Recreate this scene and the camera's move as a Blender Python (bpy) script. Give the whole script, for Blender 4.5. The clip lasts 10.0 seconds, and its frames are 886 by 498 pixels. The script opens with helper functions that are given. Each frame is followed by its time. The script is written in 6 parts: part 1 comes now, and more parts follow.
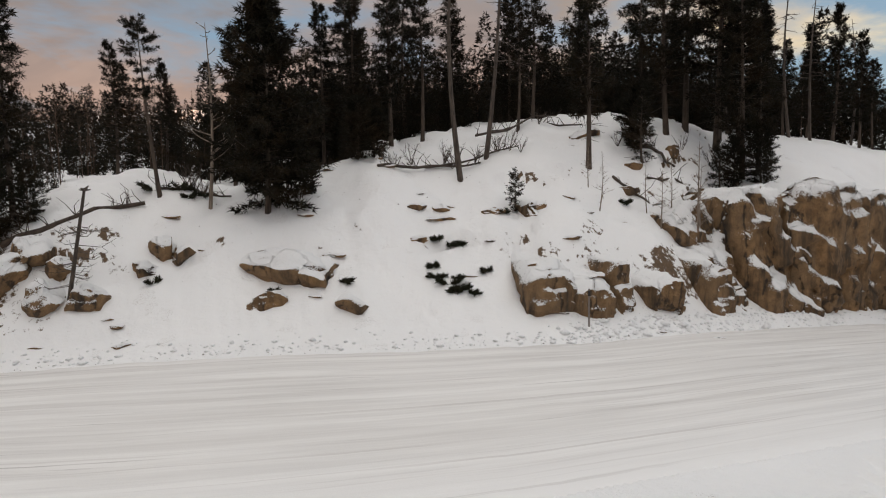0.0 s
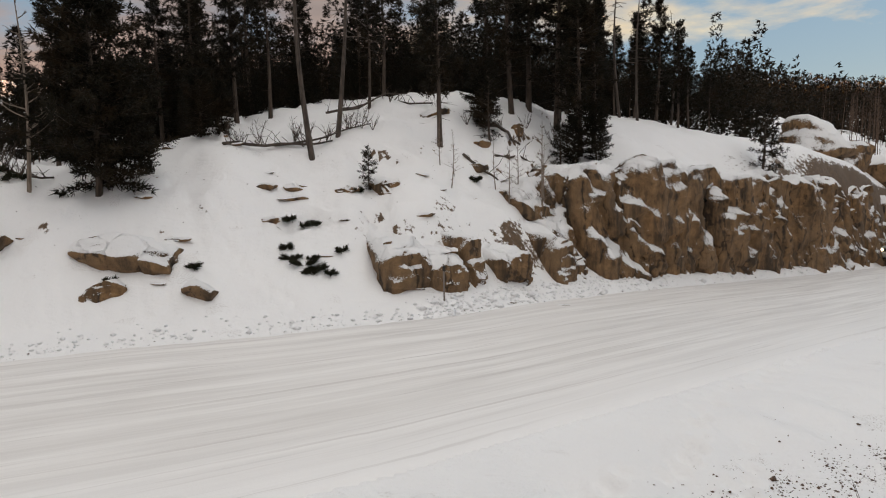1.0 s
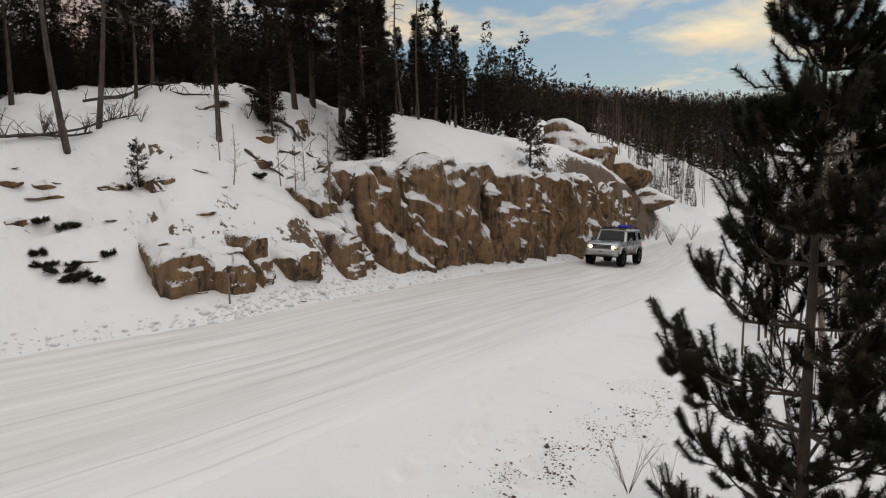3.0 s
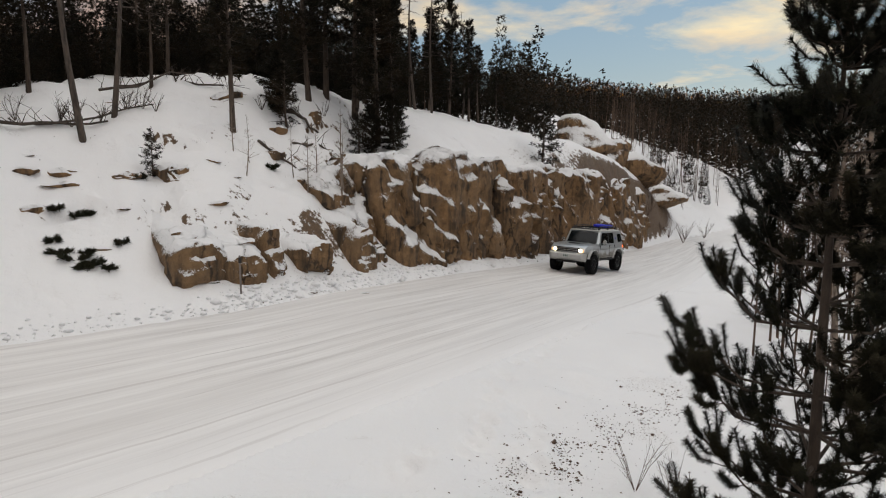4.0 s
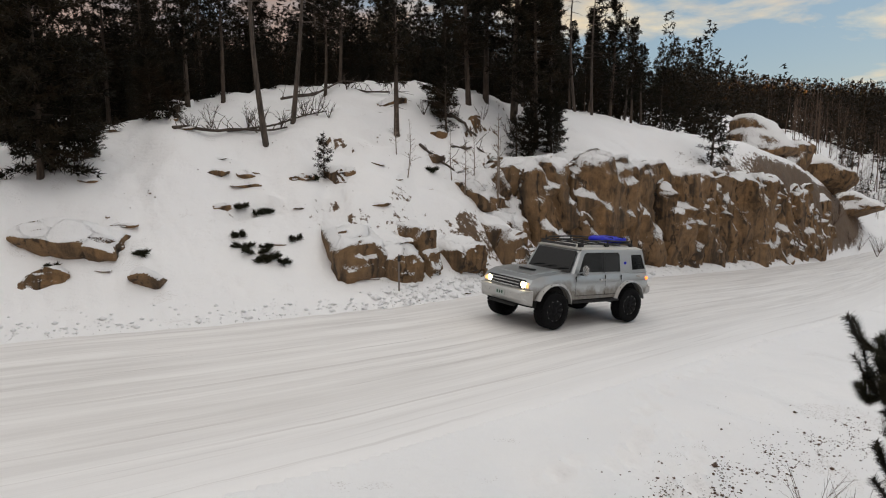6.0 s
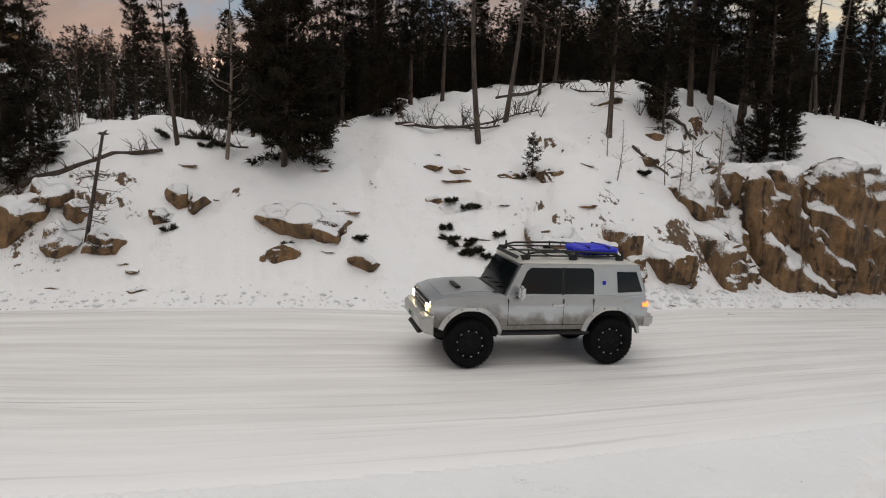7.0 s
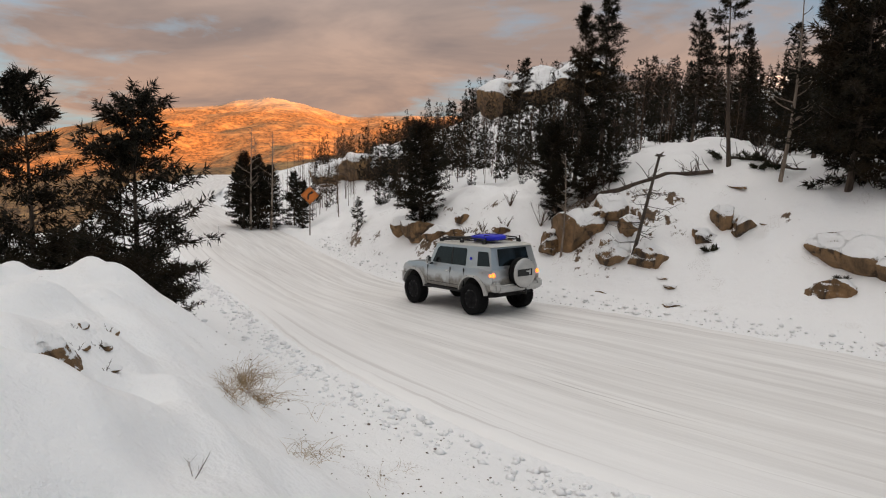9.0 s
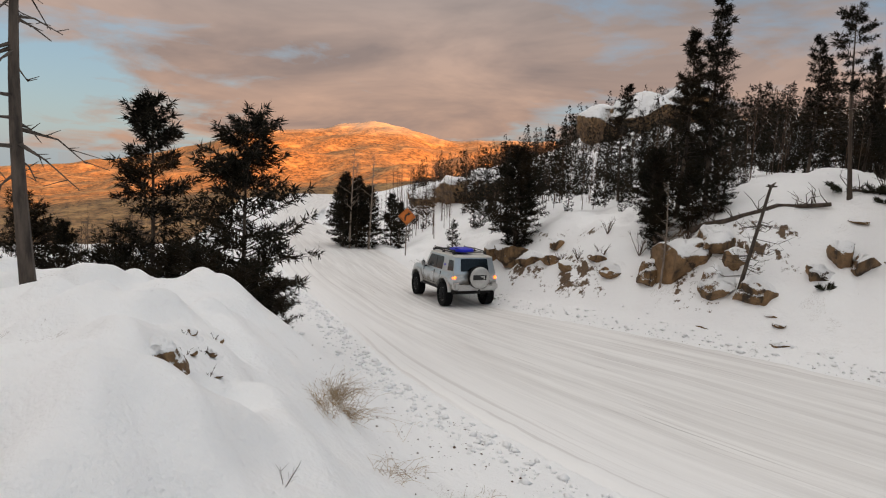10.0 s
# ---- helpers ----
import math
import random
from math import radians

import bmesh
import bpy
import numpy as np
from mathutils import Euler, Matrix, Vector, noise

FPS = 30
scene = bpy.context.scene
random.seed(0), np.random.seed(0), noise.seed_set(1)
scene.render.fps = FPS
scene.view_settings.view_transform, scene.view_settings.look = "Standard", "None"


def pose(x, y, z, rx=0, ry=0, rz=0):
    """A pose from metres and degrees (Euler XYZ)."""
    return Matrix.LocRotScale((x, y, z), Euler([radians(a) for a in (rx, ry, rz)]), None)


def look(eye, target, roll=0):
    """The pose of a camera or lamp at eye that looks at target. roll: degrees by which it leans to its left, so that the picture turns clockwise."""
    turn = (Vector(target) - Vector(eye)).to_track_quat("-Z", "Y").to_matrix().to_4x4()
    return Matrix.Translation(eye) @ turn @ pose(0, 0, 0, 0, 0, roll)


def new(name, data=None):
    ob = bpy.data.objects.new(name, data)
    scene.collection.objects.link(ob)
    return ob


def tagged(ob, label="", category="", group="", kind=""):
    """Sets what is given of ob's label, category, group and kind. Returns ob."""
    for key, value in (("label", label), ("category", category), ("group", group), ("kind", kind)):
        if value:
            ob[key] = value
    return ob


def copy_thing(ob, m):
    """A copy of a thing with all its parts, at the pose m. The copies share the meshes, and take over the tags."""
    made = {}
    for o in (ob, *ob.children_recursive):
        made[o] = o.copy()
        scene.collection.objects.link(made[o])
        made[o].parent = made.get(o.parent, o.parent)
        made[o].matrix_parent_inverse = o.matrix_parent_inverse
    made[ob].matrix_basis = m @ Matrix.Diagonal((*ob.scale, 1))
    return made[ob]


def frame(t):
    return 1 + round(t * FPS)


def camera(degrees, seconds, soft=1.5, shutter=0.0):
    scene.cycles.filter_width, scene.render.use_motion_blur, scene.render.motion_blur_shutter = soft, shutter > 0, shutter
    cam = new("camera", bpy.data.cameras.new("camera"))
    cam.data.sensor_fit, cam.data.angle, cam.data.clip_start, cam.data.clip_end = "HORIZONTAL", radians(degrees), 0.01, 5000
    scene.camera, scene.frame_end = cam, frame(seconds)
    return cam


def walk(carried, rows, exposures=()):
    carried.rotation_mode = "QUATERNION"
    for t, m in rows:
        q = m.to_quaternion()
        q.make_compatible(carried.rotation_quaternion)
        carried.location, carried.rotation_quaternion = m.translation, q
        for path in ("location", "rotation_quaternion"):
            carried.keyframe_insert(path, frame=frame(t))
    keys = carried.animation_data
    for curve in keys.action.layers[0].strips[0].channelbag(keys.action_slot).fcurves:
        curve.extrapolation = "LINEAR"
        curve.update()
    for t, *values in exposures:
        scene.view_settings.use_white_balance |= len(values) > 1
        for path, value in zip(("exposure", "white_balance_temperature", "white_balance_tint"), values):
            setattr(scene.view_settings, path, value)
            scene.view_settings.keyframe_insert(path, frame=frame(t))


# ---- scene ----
# Camera: stands on the road bank and pans.
EYE_Z = 3.9
cam = camera(68.0, 10.0, soft=1.1)
TURNS = [
    (0.0, 0.0, -5.5, 1.0), (0.5, -6.38, -6.49, 0.63), (1.0, -12.68, -7.64, 1.34), (1.5, -19.32, -8.67, 1.55),
    (2.0, -26.72, -8.22, 0.8), (2.5, -31.0, -7.98, 0.79), (4.0, -29.93, -8.78, -0.16), (4.5, -27.44, -9.29, -0.25),
    (5.0, -24.8, -8.98, -0.07), (6.5, -8.85, -8.62, -0.57), (7.0, 1.5, -8.85, -1.77), (7.5, 13.19, -9.29, -2.52),
    (8.0, 26.56, -9.51, -2.41), (8.5, 38.14, -9.38, -2.3), (9.0, 46.63, -8.45, -1.65), (9.5, 51.7, -7.72, -2.45),
    (10.0, 55.02, -6.71, -2.91)]
walk(cam, [(t, pose(0, 0, EYE_Z, 90 + p, r, y)) for t, y, p, r in TURNS])

# ---- sky, sun, exposure ----
GLOW_AZ = -74.0
SUN_AZ, SUN_EL = -88.0, 5.0
world = bpy.data.worlds.new("world")
scene.world = world
world.use_nodes = True


class Tree:
    """Short way to write node trees."""

    def __init__(self, tree):
        self.t = tree

    def node(self, kind, ins=None, **props):
        n = self.t.nodes.new(kind)
        for k, v in props.items():
            if k == "operation":
                n.operation = v
            elif k == "blend_type":
                n.blend_type = v
            elif k == "data_type":
                n.data_type = v
            elif k == "feature":
                n.feature = v
        for k, v in (ins or {}).items():
            if isinstance(v, bpy.types.NodeSocket):
                self.t.links.new(v, n.inputs[k])
            else:
                n.inputs[k].default_value = v
        return n

    def math(self, op, a, b=0.0, c=0.0):
        return self.node("ShaderNodeMath", {0: a, 1: b, 2: c}, operation=op).outputs[0]

    def noise(self, vec, scale, detail=4.0, rough=0.55, warp=0.0):
        return self.node("ShaderNodeTexNoise", {"Vector": vec, "Scale": scale, "Detail": detail, "Roughness": rough, "Distortion": warp}).outputs["Fac"]

    def ramp(self, fac, *stops):
        n = self.node("ShaderNodeValToRGB", {0: fac})
        e = n.color_ramp.elements
        while len(e) < len(stops):
            e.new(0.5)
        for el, (p, c) in zip(e, stops):
            el.position, el.color = p, (c, c, c, 1) if isinstance(c, (int, float)) else (*c, 1)
        return n.outputs[0]

    def mix(self, fac, a, b, blend="MIX"):
        n = self.node("ShaderNodeMix", data_type="RGBA", blend_type=blend)
        for sock, v in ((n.inputs[0], fac), (n.inputs[6], a), (n.inputs[7], b)):
            if isinstance(v, bpy.types.NodeSocket):
                self.t.links.new(v, sock)
            else:
                sock.default_value = v if isinstance(v, (int, float)) else (*v, 1)
        return n.outputs[2]

    def scaled(self, vec, x, y, z):
        return self.node("ShaderNodeVectorMath", {0: vec, 1: (x, y, z)}, operation="MULTIPLY").outputs[0]


def build_sky():
    world.node_tree.nodes.clear()
    n = Tree(world.node_tree)
    way = n.node("ShaderNodeTexCoord").outputs["Generated"]
    sky = n.node("ShaderNodeTexSky")
    sky.sky_type, sky.sun_disc = "NISHITA", False
    sky.sun_elevation, sky.sun_rotation = radians(6.0), radians(-SUN_AZ)
    sky.air_density, sky.dust_density, sky.ozone_density = 1.0, 0.6, 2.0
    xyz = n.node("ShaderNodeSeparateXYZ", {0: way})
    x, y, z = xyz.outputs
    up = n.math("MAXIMUM", z, 0.0)
    # clouds lie on a layer: look it up where each direction meets it
    deep = n.math("ADD", up, 0.16)
    flat = n.node("ShaderNodeCombineXYZ", {0: n.math("DIVIDE", x, deep), 1: n.math("DIVIDE", y, deep), 2: 0.0}).outputs[0]
    big = n.noise(flat, 0.40, 5.0, 0.5, 0.3)
    fine = n.noise(n.scaled(flat, 1.0, 1.0, 1.0), 1.9, 7.0, 0.6, 0.3)
    # the cover thickens away from the sunset
    sun = n.math("ADD", n.math("MULTIPLY", x, math.sin(radians(-GLOW_AZ))), n.math("MULTIPLY", y, math.cos(radians(GLOW_AZ))))
    cover = n.math("ADD", n.math("MULTIPLY", big, 0.75), n.math("MULTIPLY", fine, 0.45))
    cover = n.math("SUBTRACT", cover, n.math("MULTIPLY", n.ramp(sun, (0.30, 0.0), (0.75, 1.0)), 0.12))
    west = n.math("ADD", n.math("MULTIPLY", x, -0.985), n.math("MULTIPLY", y, -0.17))
    cover = n.math("SUBTRACT", cover, n.math("MULTIPLY", n.math("MULTIPLY", n.ramp(west, (0.86, 0.0), (0.97, 1.0)), n.ramp(up, (0.06, 1.0), (0.24, 0.0))), 0.2))
    mask = n.ramp(cover, (0.485, 0.0), (0.60, 1.0))
    blue = n.mix(n.ramp(up, (0.0, 0.0), (0.5, 1.0)), (0.50, 0.61, 0.72), (0.20, 0.41, 0.66))
    clear = n.mix(0.55, n.mix(1.0, sky.outputs[0], (0.10, 0.10, 0.10), "MULTIPLY"), blue)
    low = n.ramp(up, (0.03, 1.0), (0.27, 0.0))
    lit = n.ramp(n.noise(flat, 0.9, 5.0, 0.6, 0.5), (0.35, 0.0), (0.68, 1.0))
    grey = n.mix(lit, (0.26, 0.23, 0.225), (0.43, 0.365, 0.34))
    warm = n.mix(lit, (0.36, 0.23, 0.18), (0.72, 0.40, 0.24))
    cloud = n.mix(n.math("MULTIPLY", low, 0.75), grey, warm)
    near_sun = n.ramp(sun, (0.38, 0.0), (0.78, 1.0))
    cloud = n.mix(near_sun, cloud, n.mix(lit, (0.82, 0.58, 0.38), (1.0, 0.86, 0.56)))
    colour = n.mix(mask, clear, cloud)
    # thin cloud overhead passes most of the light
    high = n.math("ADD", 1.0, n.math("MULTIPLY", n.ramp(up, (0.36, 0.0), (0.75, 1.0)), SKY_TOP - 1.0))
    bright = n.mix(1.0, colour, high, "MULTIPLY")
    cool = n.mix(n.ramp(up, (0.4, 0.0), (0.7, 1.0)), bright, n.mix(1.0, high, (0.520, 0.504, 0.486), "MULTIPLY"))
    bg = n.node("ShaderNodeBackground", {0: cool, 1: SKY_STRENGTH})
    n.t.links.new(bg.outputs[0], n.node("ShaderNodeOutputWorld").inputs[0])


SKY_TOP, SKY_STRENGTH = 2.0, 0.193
build_sky()
sun = new("sun", bpy.data.lights.new("sun", "SUN"))
sun.data.energy, sun.data.angle, sun.data.color = 5.0, radians(0.6), (1.0, 0.36, 0.05)
s_az, s_el = radians(SUN_AZ), radians(SUN_EL)
sun.matrix_world = look((0, 0, 60), (math.sin(s_az) * math.cos(s_el), -math.cos(s_az) * math.cos(s_el), 60 - math.sin(s_el)))
scene.view_settings.exposure = 2.4
# ---- materials ----
def material(name, rough=0.7, metal=0.0):
    m = bpy.data.materials.new(name)
    m.use_nodes = True
    n = Tree(m.node_tree)
    b = m.node_tree.nodes["Principled BSDF"]
    b.inputs["Roughness"].default_value, b.inputs["Metallic"].default_value = rough, metal
    return m, n, b


def link(n, out, sock):
    n.t.links.new(out, sock)


def bump(n, b, height, strength=0.3, distance=0.02):
    link(n, n.node("ShaderNodeBump", {"Strength": strength, "Distance": distance, "Height": height}).outputs[0], b.inputs["Normal"])


def place(n):
    return n.node("ShaderNodeNewGeometry").outputs["Position"]


def plain(name, colour, rough=0.5, metal=0.0, vary=0.15, scale=6.0, coat=0.0):
    m, n, b = material(name, rough, metal)
    obj = n.node("ShaderNodeTexCoord").outputs["Object"]
    f = n.noise(obj, scale, 5.0)
    lo, hi = [c * (1 - vary) for c in colour], [min(1, c * (1 + vary)) for c in colour]
    link(n, n.ramp(f, (0.3, tuple(lo)), (0.7, tuple(hi))), b.inputs["Base Color"])
    link(n, n.ramp(n.noise(obj, scale * 4, 3.0), (0.3, max(0, rough - 0.1)), (0.7, min(1, rough + 0.1))), b.inputs["Roughness"])
    b.inputs["Coat Weight"].default_value = coat
    return m


def glow(name, colour, strength):
    m, n, b = material(name, 0.2)
    b.inputs["Base Color"].default_value = (*colour, 1)
    b.inputs["Emission Color"].default_value, b.inputs["Emission Strength"].default_value = (*colour, 1), strength
    return m


def snow_material():
    m, n, b = material("snow", 0.62)
    p = place(n)
    coarse, mid, fine = n.noise(p, 0.35, 4.0), n.noise(p, 2.3, 5.0), n.noise(p, 22.0, 6.0, 0.65)
    tone = n.mix(coarse, (0.82, 0.82, 0.83), (0.90, 0.895, 0.89))
    # needle litter and small twigs blown onto the crust
    speck = n.ramp(n.math("MULTIPLY", n.noise(p, 38.0, 3.0, 0.7), n.ramp(n.noise(p, 0.8, 4.0), (0.45, 0.0), (0.65, 1.0))), (0.56, 0.0), (0.62, 0.5))
    tone = n.mix(speck, tone, (0.22, 0.17, 0.13))
    # bedrock breaks through where the bank drops off
    nz = n.node("ShaderNodeSeparateXYZ", {0: n.node("ShaderNodeNewGeometry").outputs["Normal"]}).outputs[2]
    steep = n.math("ADD", nz, n.math("MULTIPLY", n.math("SUBTRACT", n.noise(p, 5.0, 5.0, 0.65), 0.5), 0.5))
    hillside = n.ramp(n.math("DIVIDE", n.node("ShaderNodeSeparateXYZ", {0: p}).outputs[1], 20.0), (0.72, 0.0), (0.78, 1.0))
    bare = n.math("MULTIPLY", n.ramp(steep, (0.59, 1.0), (0.63, 0.0)), hillside)
    stone = n.mix(n.noise(p, 7.0, 5.0, 0.65), (0.012, 0.009, 0.006), (0.20, 0.115, 0.052))
    link(n, n.mix(bare, tone, stone), b.inputs["Base Color"])
    b.inputs["Subsurface Weight"].default_value = 0.0
    h = n.math("ADD", n.math("MULTIPLY", mid, 0.8), n.math("MULTIPLY", fine, 0.28))
    h = n.math("ADD", h, n.math("MULTIPLY", n.noise(p, 7.0, 4.0, 0.6), 0.35))
    bump(n, b, h, 0.6, 0.13)
    return m


def road_material():
    m, n, b = material("packed_snow", 0.55)
    uv = n.node("ShaderNodeUVMap").outputs[0]
    p = place(n)
    along = n.scaled(uv, 0.045, 1.0, 1.0)
    streak = n.noise(along, 3.2, 6.0, 0.62, 0.25)
    thin = n.noise(n.scaled(uv, 0.02, 1.0, 1.0), 11.0, 4.0, 0.6)
    patch = n.noise(p, 0.25, 4.0)
    tone = n.mix(n.ramp(streak, (0.34, 0.0), (0.62, 1.0)), (0.635, 0.615, 0.60), (0.82, 0.805, 0.79))
    tone = n.mix(n.ramp(thin, (0.28, 0.75), (0.38, 0.0)), tone, (0.37, 0.345, 0.335))
    tone = n.mix(n.ramp(patch, (0.40, 0.0), (0.70, 0.35)), tone, (0.74, 0.715, 0.69))
    side = n.math("DIVIDE", n.node("ShaderNodeSeparateXYZ", {0: uv}).outputs[1], 7.5)
    tone = n.mix(n.ramp(n.math("ADD", side, n.math("MULTIPLY", streak, 0.15)), (0.06, 0.9), (0.36, 0.0)), tone, (0.85, 0.84, 0.835))
    wear = n.noise(n.scaled(uv, 0.012, 1.0, 1.0), 5.5, 3.0, 0.55, 0.15)
    tone = n.mix(n.ramp(wear, (0.60, 0.0), (0.68, 0.38)), tone, (0.43, 0.395, 0.38))
    link(n, tone, b.inputs["Base Color"])
    h = n.math("ADD", n.math("MULTIPLY", streak, 1.0), n.math("ADD", n.math("MULTIPLY", thin, 0.5), n.math("MULTIPLY", n.noise(p, 30.0, 4.0), 0.2)))
    bump(n, b, h, 0.38, 0.05)
    return m


def rock_material():
    """Tan granite that holds snow where it lies flat enough."""
    m, n, b = material("granite", 0.85)
    geo = n.node("ShaderNodeNewGeometry")
    p, nz = geo.outputs["Position"], n.node("ShaderNodeSeparateXYZ", {0: geo.outputs["Normal"]}).outputs[2]
    big, mid, fine = n.noise(p, 0.7, 5.0), n.noise(p, 3.2, 6.0, 0.62), n.noise(p, 24.0, 5.0, 0.65)
    drips = n.noise(n.scaled(p, 1.0, 1.0, 0.12), 2.6, 5.0, 0.6)
    tone = n.mix(n.ramp(mid, (0.3, 0.0), (0.7, 1.0)), (0.105, 0.058, 0.023), (0.34, 0.195, 0.085))
    tone = n.mix(n.ramp(big, (0.35, 0.0), (0.7, 0.7)), tone, (0.19, 0.125, 0.070))
    tone = n.mix(n.ramp(drips, (0.35, 0.85), (0.53, 0.0)), tone, (0.026, 0.018, 0.012))
    tone = n.mix(n.ramp(fine, (0.30, 0.55), (0.48, 0.0)), tone, (0.035, 0.026, 0.019))
    crack = n.node("ShaderNodeTexVoronoi", {"Vector": n.scaled(p, 1.0, 1.0, 0.22), "Scale": 1.0, "Randomness": 1.0}, feature="DISTANCE_TO_EDGE").outputs["Distance"]
    crack = n.math("ADD", crack, n.math("MULTIPLY", n.math("SUBTRACT", mid, 0.5), 0.22))
    split = n.ramp(crack, (0.0, 1.0), (0.022, 0.0))
    tone = n.mix(n.math("MULTIPLY", split, 0.7), tone, (0.014, 0.010, 0.008))
    hold = n.math("ADD", nz, n.math("MULTIPLY", n.math("SUBTRACT", mid, 0.5), 0.55))
    hold = n.math("ADD", hold, n.math("MULTIPLY", n.math("SUBTRACT", fine, 0.5), 0.8))
    snow = n.ramp(hold, (0.38, 0.0), (0.45, 1.0))
    link(n, n.mix(snow, tone, (0.84, 0.84, 0.845)), b.inputs["Base Color"])
    h = n.math("ADD", n.math("MULTIPLY", mid, 1.0), n.math("ADD", n.math("MULTIPLY", fine, 0.35), n.math("SUBTRACT", n.math("MULTIPLY", snow, 0.35), n.math("MULTIPLY", split, 0.7))))
    bump(n, b, h, 0.8, 0.12)
    return m


def foliage(name, dark, light, tip):
    m, n, b = material(name, 0.75)
    b.inputs["Specular IOR Level"].default_value = 0.2
    geo = n.node("ShaderNodeNewGeometry")
    isle, p = geo.outputs["Random Per Island"], geo.outputs["Position"]
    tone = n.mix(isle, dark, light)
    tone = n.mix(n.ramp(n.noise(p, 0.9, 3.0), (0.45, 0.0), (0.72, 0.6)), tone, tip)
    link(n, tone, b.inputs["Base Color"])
    return m


def bark(name, dark, light, scale=9.0):
    m, n, b = material(name, 0.9)
    p = place(n)
    f = n.noise(n.scaled(p, 1.0, 1.0, 0.25), scale, 6.0, 0.65)
    link(n, n.ramp(f, (0.32, dark), (0.68, light)), b.inputs["Base Color"])
    bump(n, b, f, 0.6, 0.02)
    return m


def mountain_material():
    m, n, b = material("far_slopes", 0.95)
    p = place(n)
    z = n.node("ShaderNodeSeparateXYZ", {0: p}).outputs[2]
    broad, mid, fine = n.noise(p, 0.004, 6.0, 0.6), n.noise(p, 0.016, 6.0, 0.62), n.noise(p, 0.09, 4.0, 0.7)
    tone = n.mix(n.ramp(fine, (0.38, 0.0), (0.6, 1.0)), (0.055, 0.028, 0.010), (0.31, 0.165, 0.06))
    tone = n.mix(n.ramp(mid, (0.52, 0.0), (0.66, 0.8)), tone, (0.46, 0.27, 0.11))
    white = n.math("ADD", n.math("MULTIPLY", z, 0.0035), n.math("MULTIPLY", broad, 0.55))
    tone = n.mix(n.ramp(white, (0.70, 0.0), (0.98, 0.6)), tone, (0.50, 0.44, 0.36))
    link(n, tone, b.inputs["Base Color"])
    bump(n, b, mid, 0.8, 12.0)
    return m


def glass_material():
    m, n, b = material("tinted_glass", 0.06)
    b.inputs["Base Color"].default_value = (0.004, 0.006, 0.007, 1)
    b.inputs["Specular IOR Level"].default_value = 0.35
    return m


def paint_material():
    """Silver paint with dried road mud on the lower panels."""
    m, n, b = material("silver_paint", 0.30, 0.8)
    obj = n.node("ShaderNodeTexCoord").outputs["Object"]
    z = n.node("ShaderNodeSeparateXYZ", {0: obj}).outputs[2]
    f, g = n.noise(obj, 1.6, 5.0, 0.6), n.noise(obj, 9.0, 6.0, 0.65)
    low = n.math("ADD", z, n.math("MULTIPLY", n.math("SUBTRACT", f, 0.5), 0.9))
    mud = n.math("MULTIPLY", n.ramp(low, (0.84, 1.0), (1.20, 0.0)), n.ramp(g, (0.25, 0.55), (0.7, 1.0)))
    silver = n.mix(g, (0.44, 0.465, 0.475), (0.52, 0.54, 0.55))
    link(n, n.mix(n.math("MULTIPLY", mud, 0.85), silver, (0.10, 0.072, 0.036)), b.inputs["Base Color"])
    link(n, n.math("MULTIPLY", n.math("SUBTRACT", 1.0, mud), 0.75), b.inputs["Metallic"])
    link(n, n.math("ADD", n.math("MULTIPLY", mud, 0.45), 0.28), b.inputs["Roughness"])
    return m


CLOD = plain("loose_snow", (0.80, 0.80, 0.805), 0.7, 0.0, 0.06, 9.0)
SNOW, ROAD, ROCK = snow_material(), road_material(), rock_material()
# Needles far below their own colour: the crowns' deep shade is in these tones.
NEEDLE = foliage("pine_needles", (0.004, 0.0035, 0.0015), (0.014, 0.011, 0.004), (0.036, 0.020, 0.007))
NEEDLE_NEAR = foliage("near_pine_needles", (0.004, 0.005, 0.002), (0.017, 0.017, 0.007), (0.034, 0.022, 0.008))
NEEDLE_FAR = foliage("far_woods_needles", (0.006, 0.005, 0.0025), (0.020, 0.014, 0.006), (0.045, 0.025, 0.010))
BARK = bark("pine_bark", (0.025, 0.017, 0.012), (0.095, 0.068, 0.05))
GREY_BARK = bark("weathered_wood", (0.025, 0.019, 0.015), (0.105, 0.080, 0.063))
PALE_BARK = bark("aspen_bark", (0.10, 0.075, 0.058), (0.30, 0.24, 0.19), 14.0)
TWIG = bark("bare_twigs", (0.05, 0.030, 0.019), (0.13, 0.080, 0.052), 14.0)
DRY_GRASS = foliage("dry_grass", (0.22, 0.145, 0.075), (0.44, 0.32, 0.18), (0.30, 0.20, 0.10))
SHRUB = foliage("juniper_needles", (0.010, 0.012, 0.006), (0.03, 0.032, 0.015), (0.045, 0.036, 0.02))
LITTER = bark("dark_litter", (0.05, 0.032, 0.022), (0.16, 0.10, 0.07), 30.0)
MOUNTAIN = mountain_material()
GLASS, PAINT = glass_material(), paint_material()
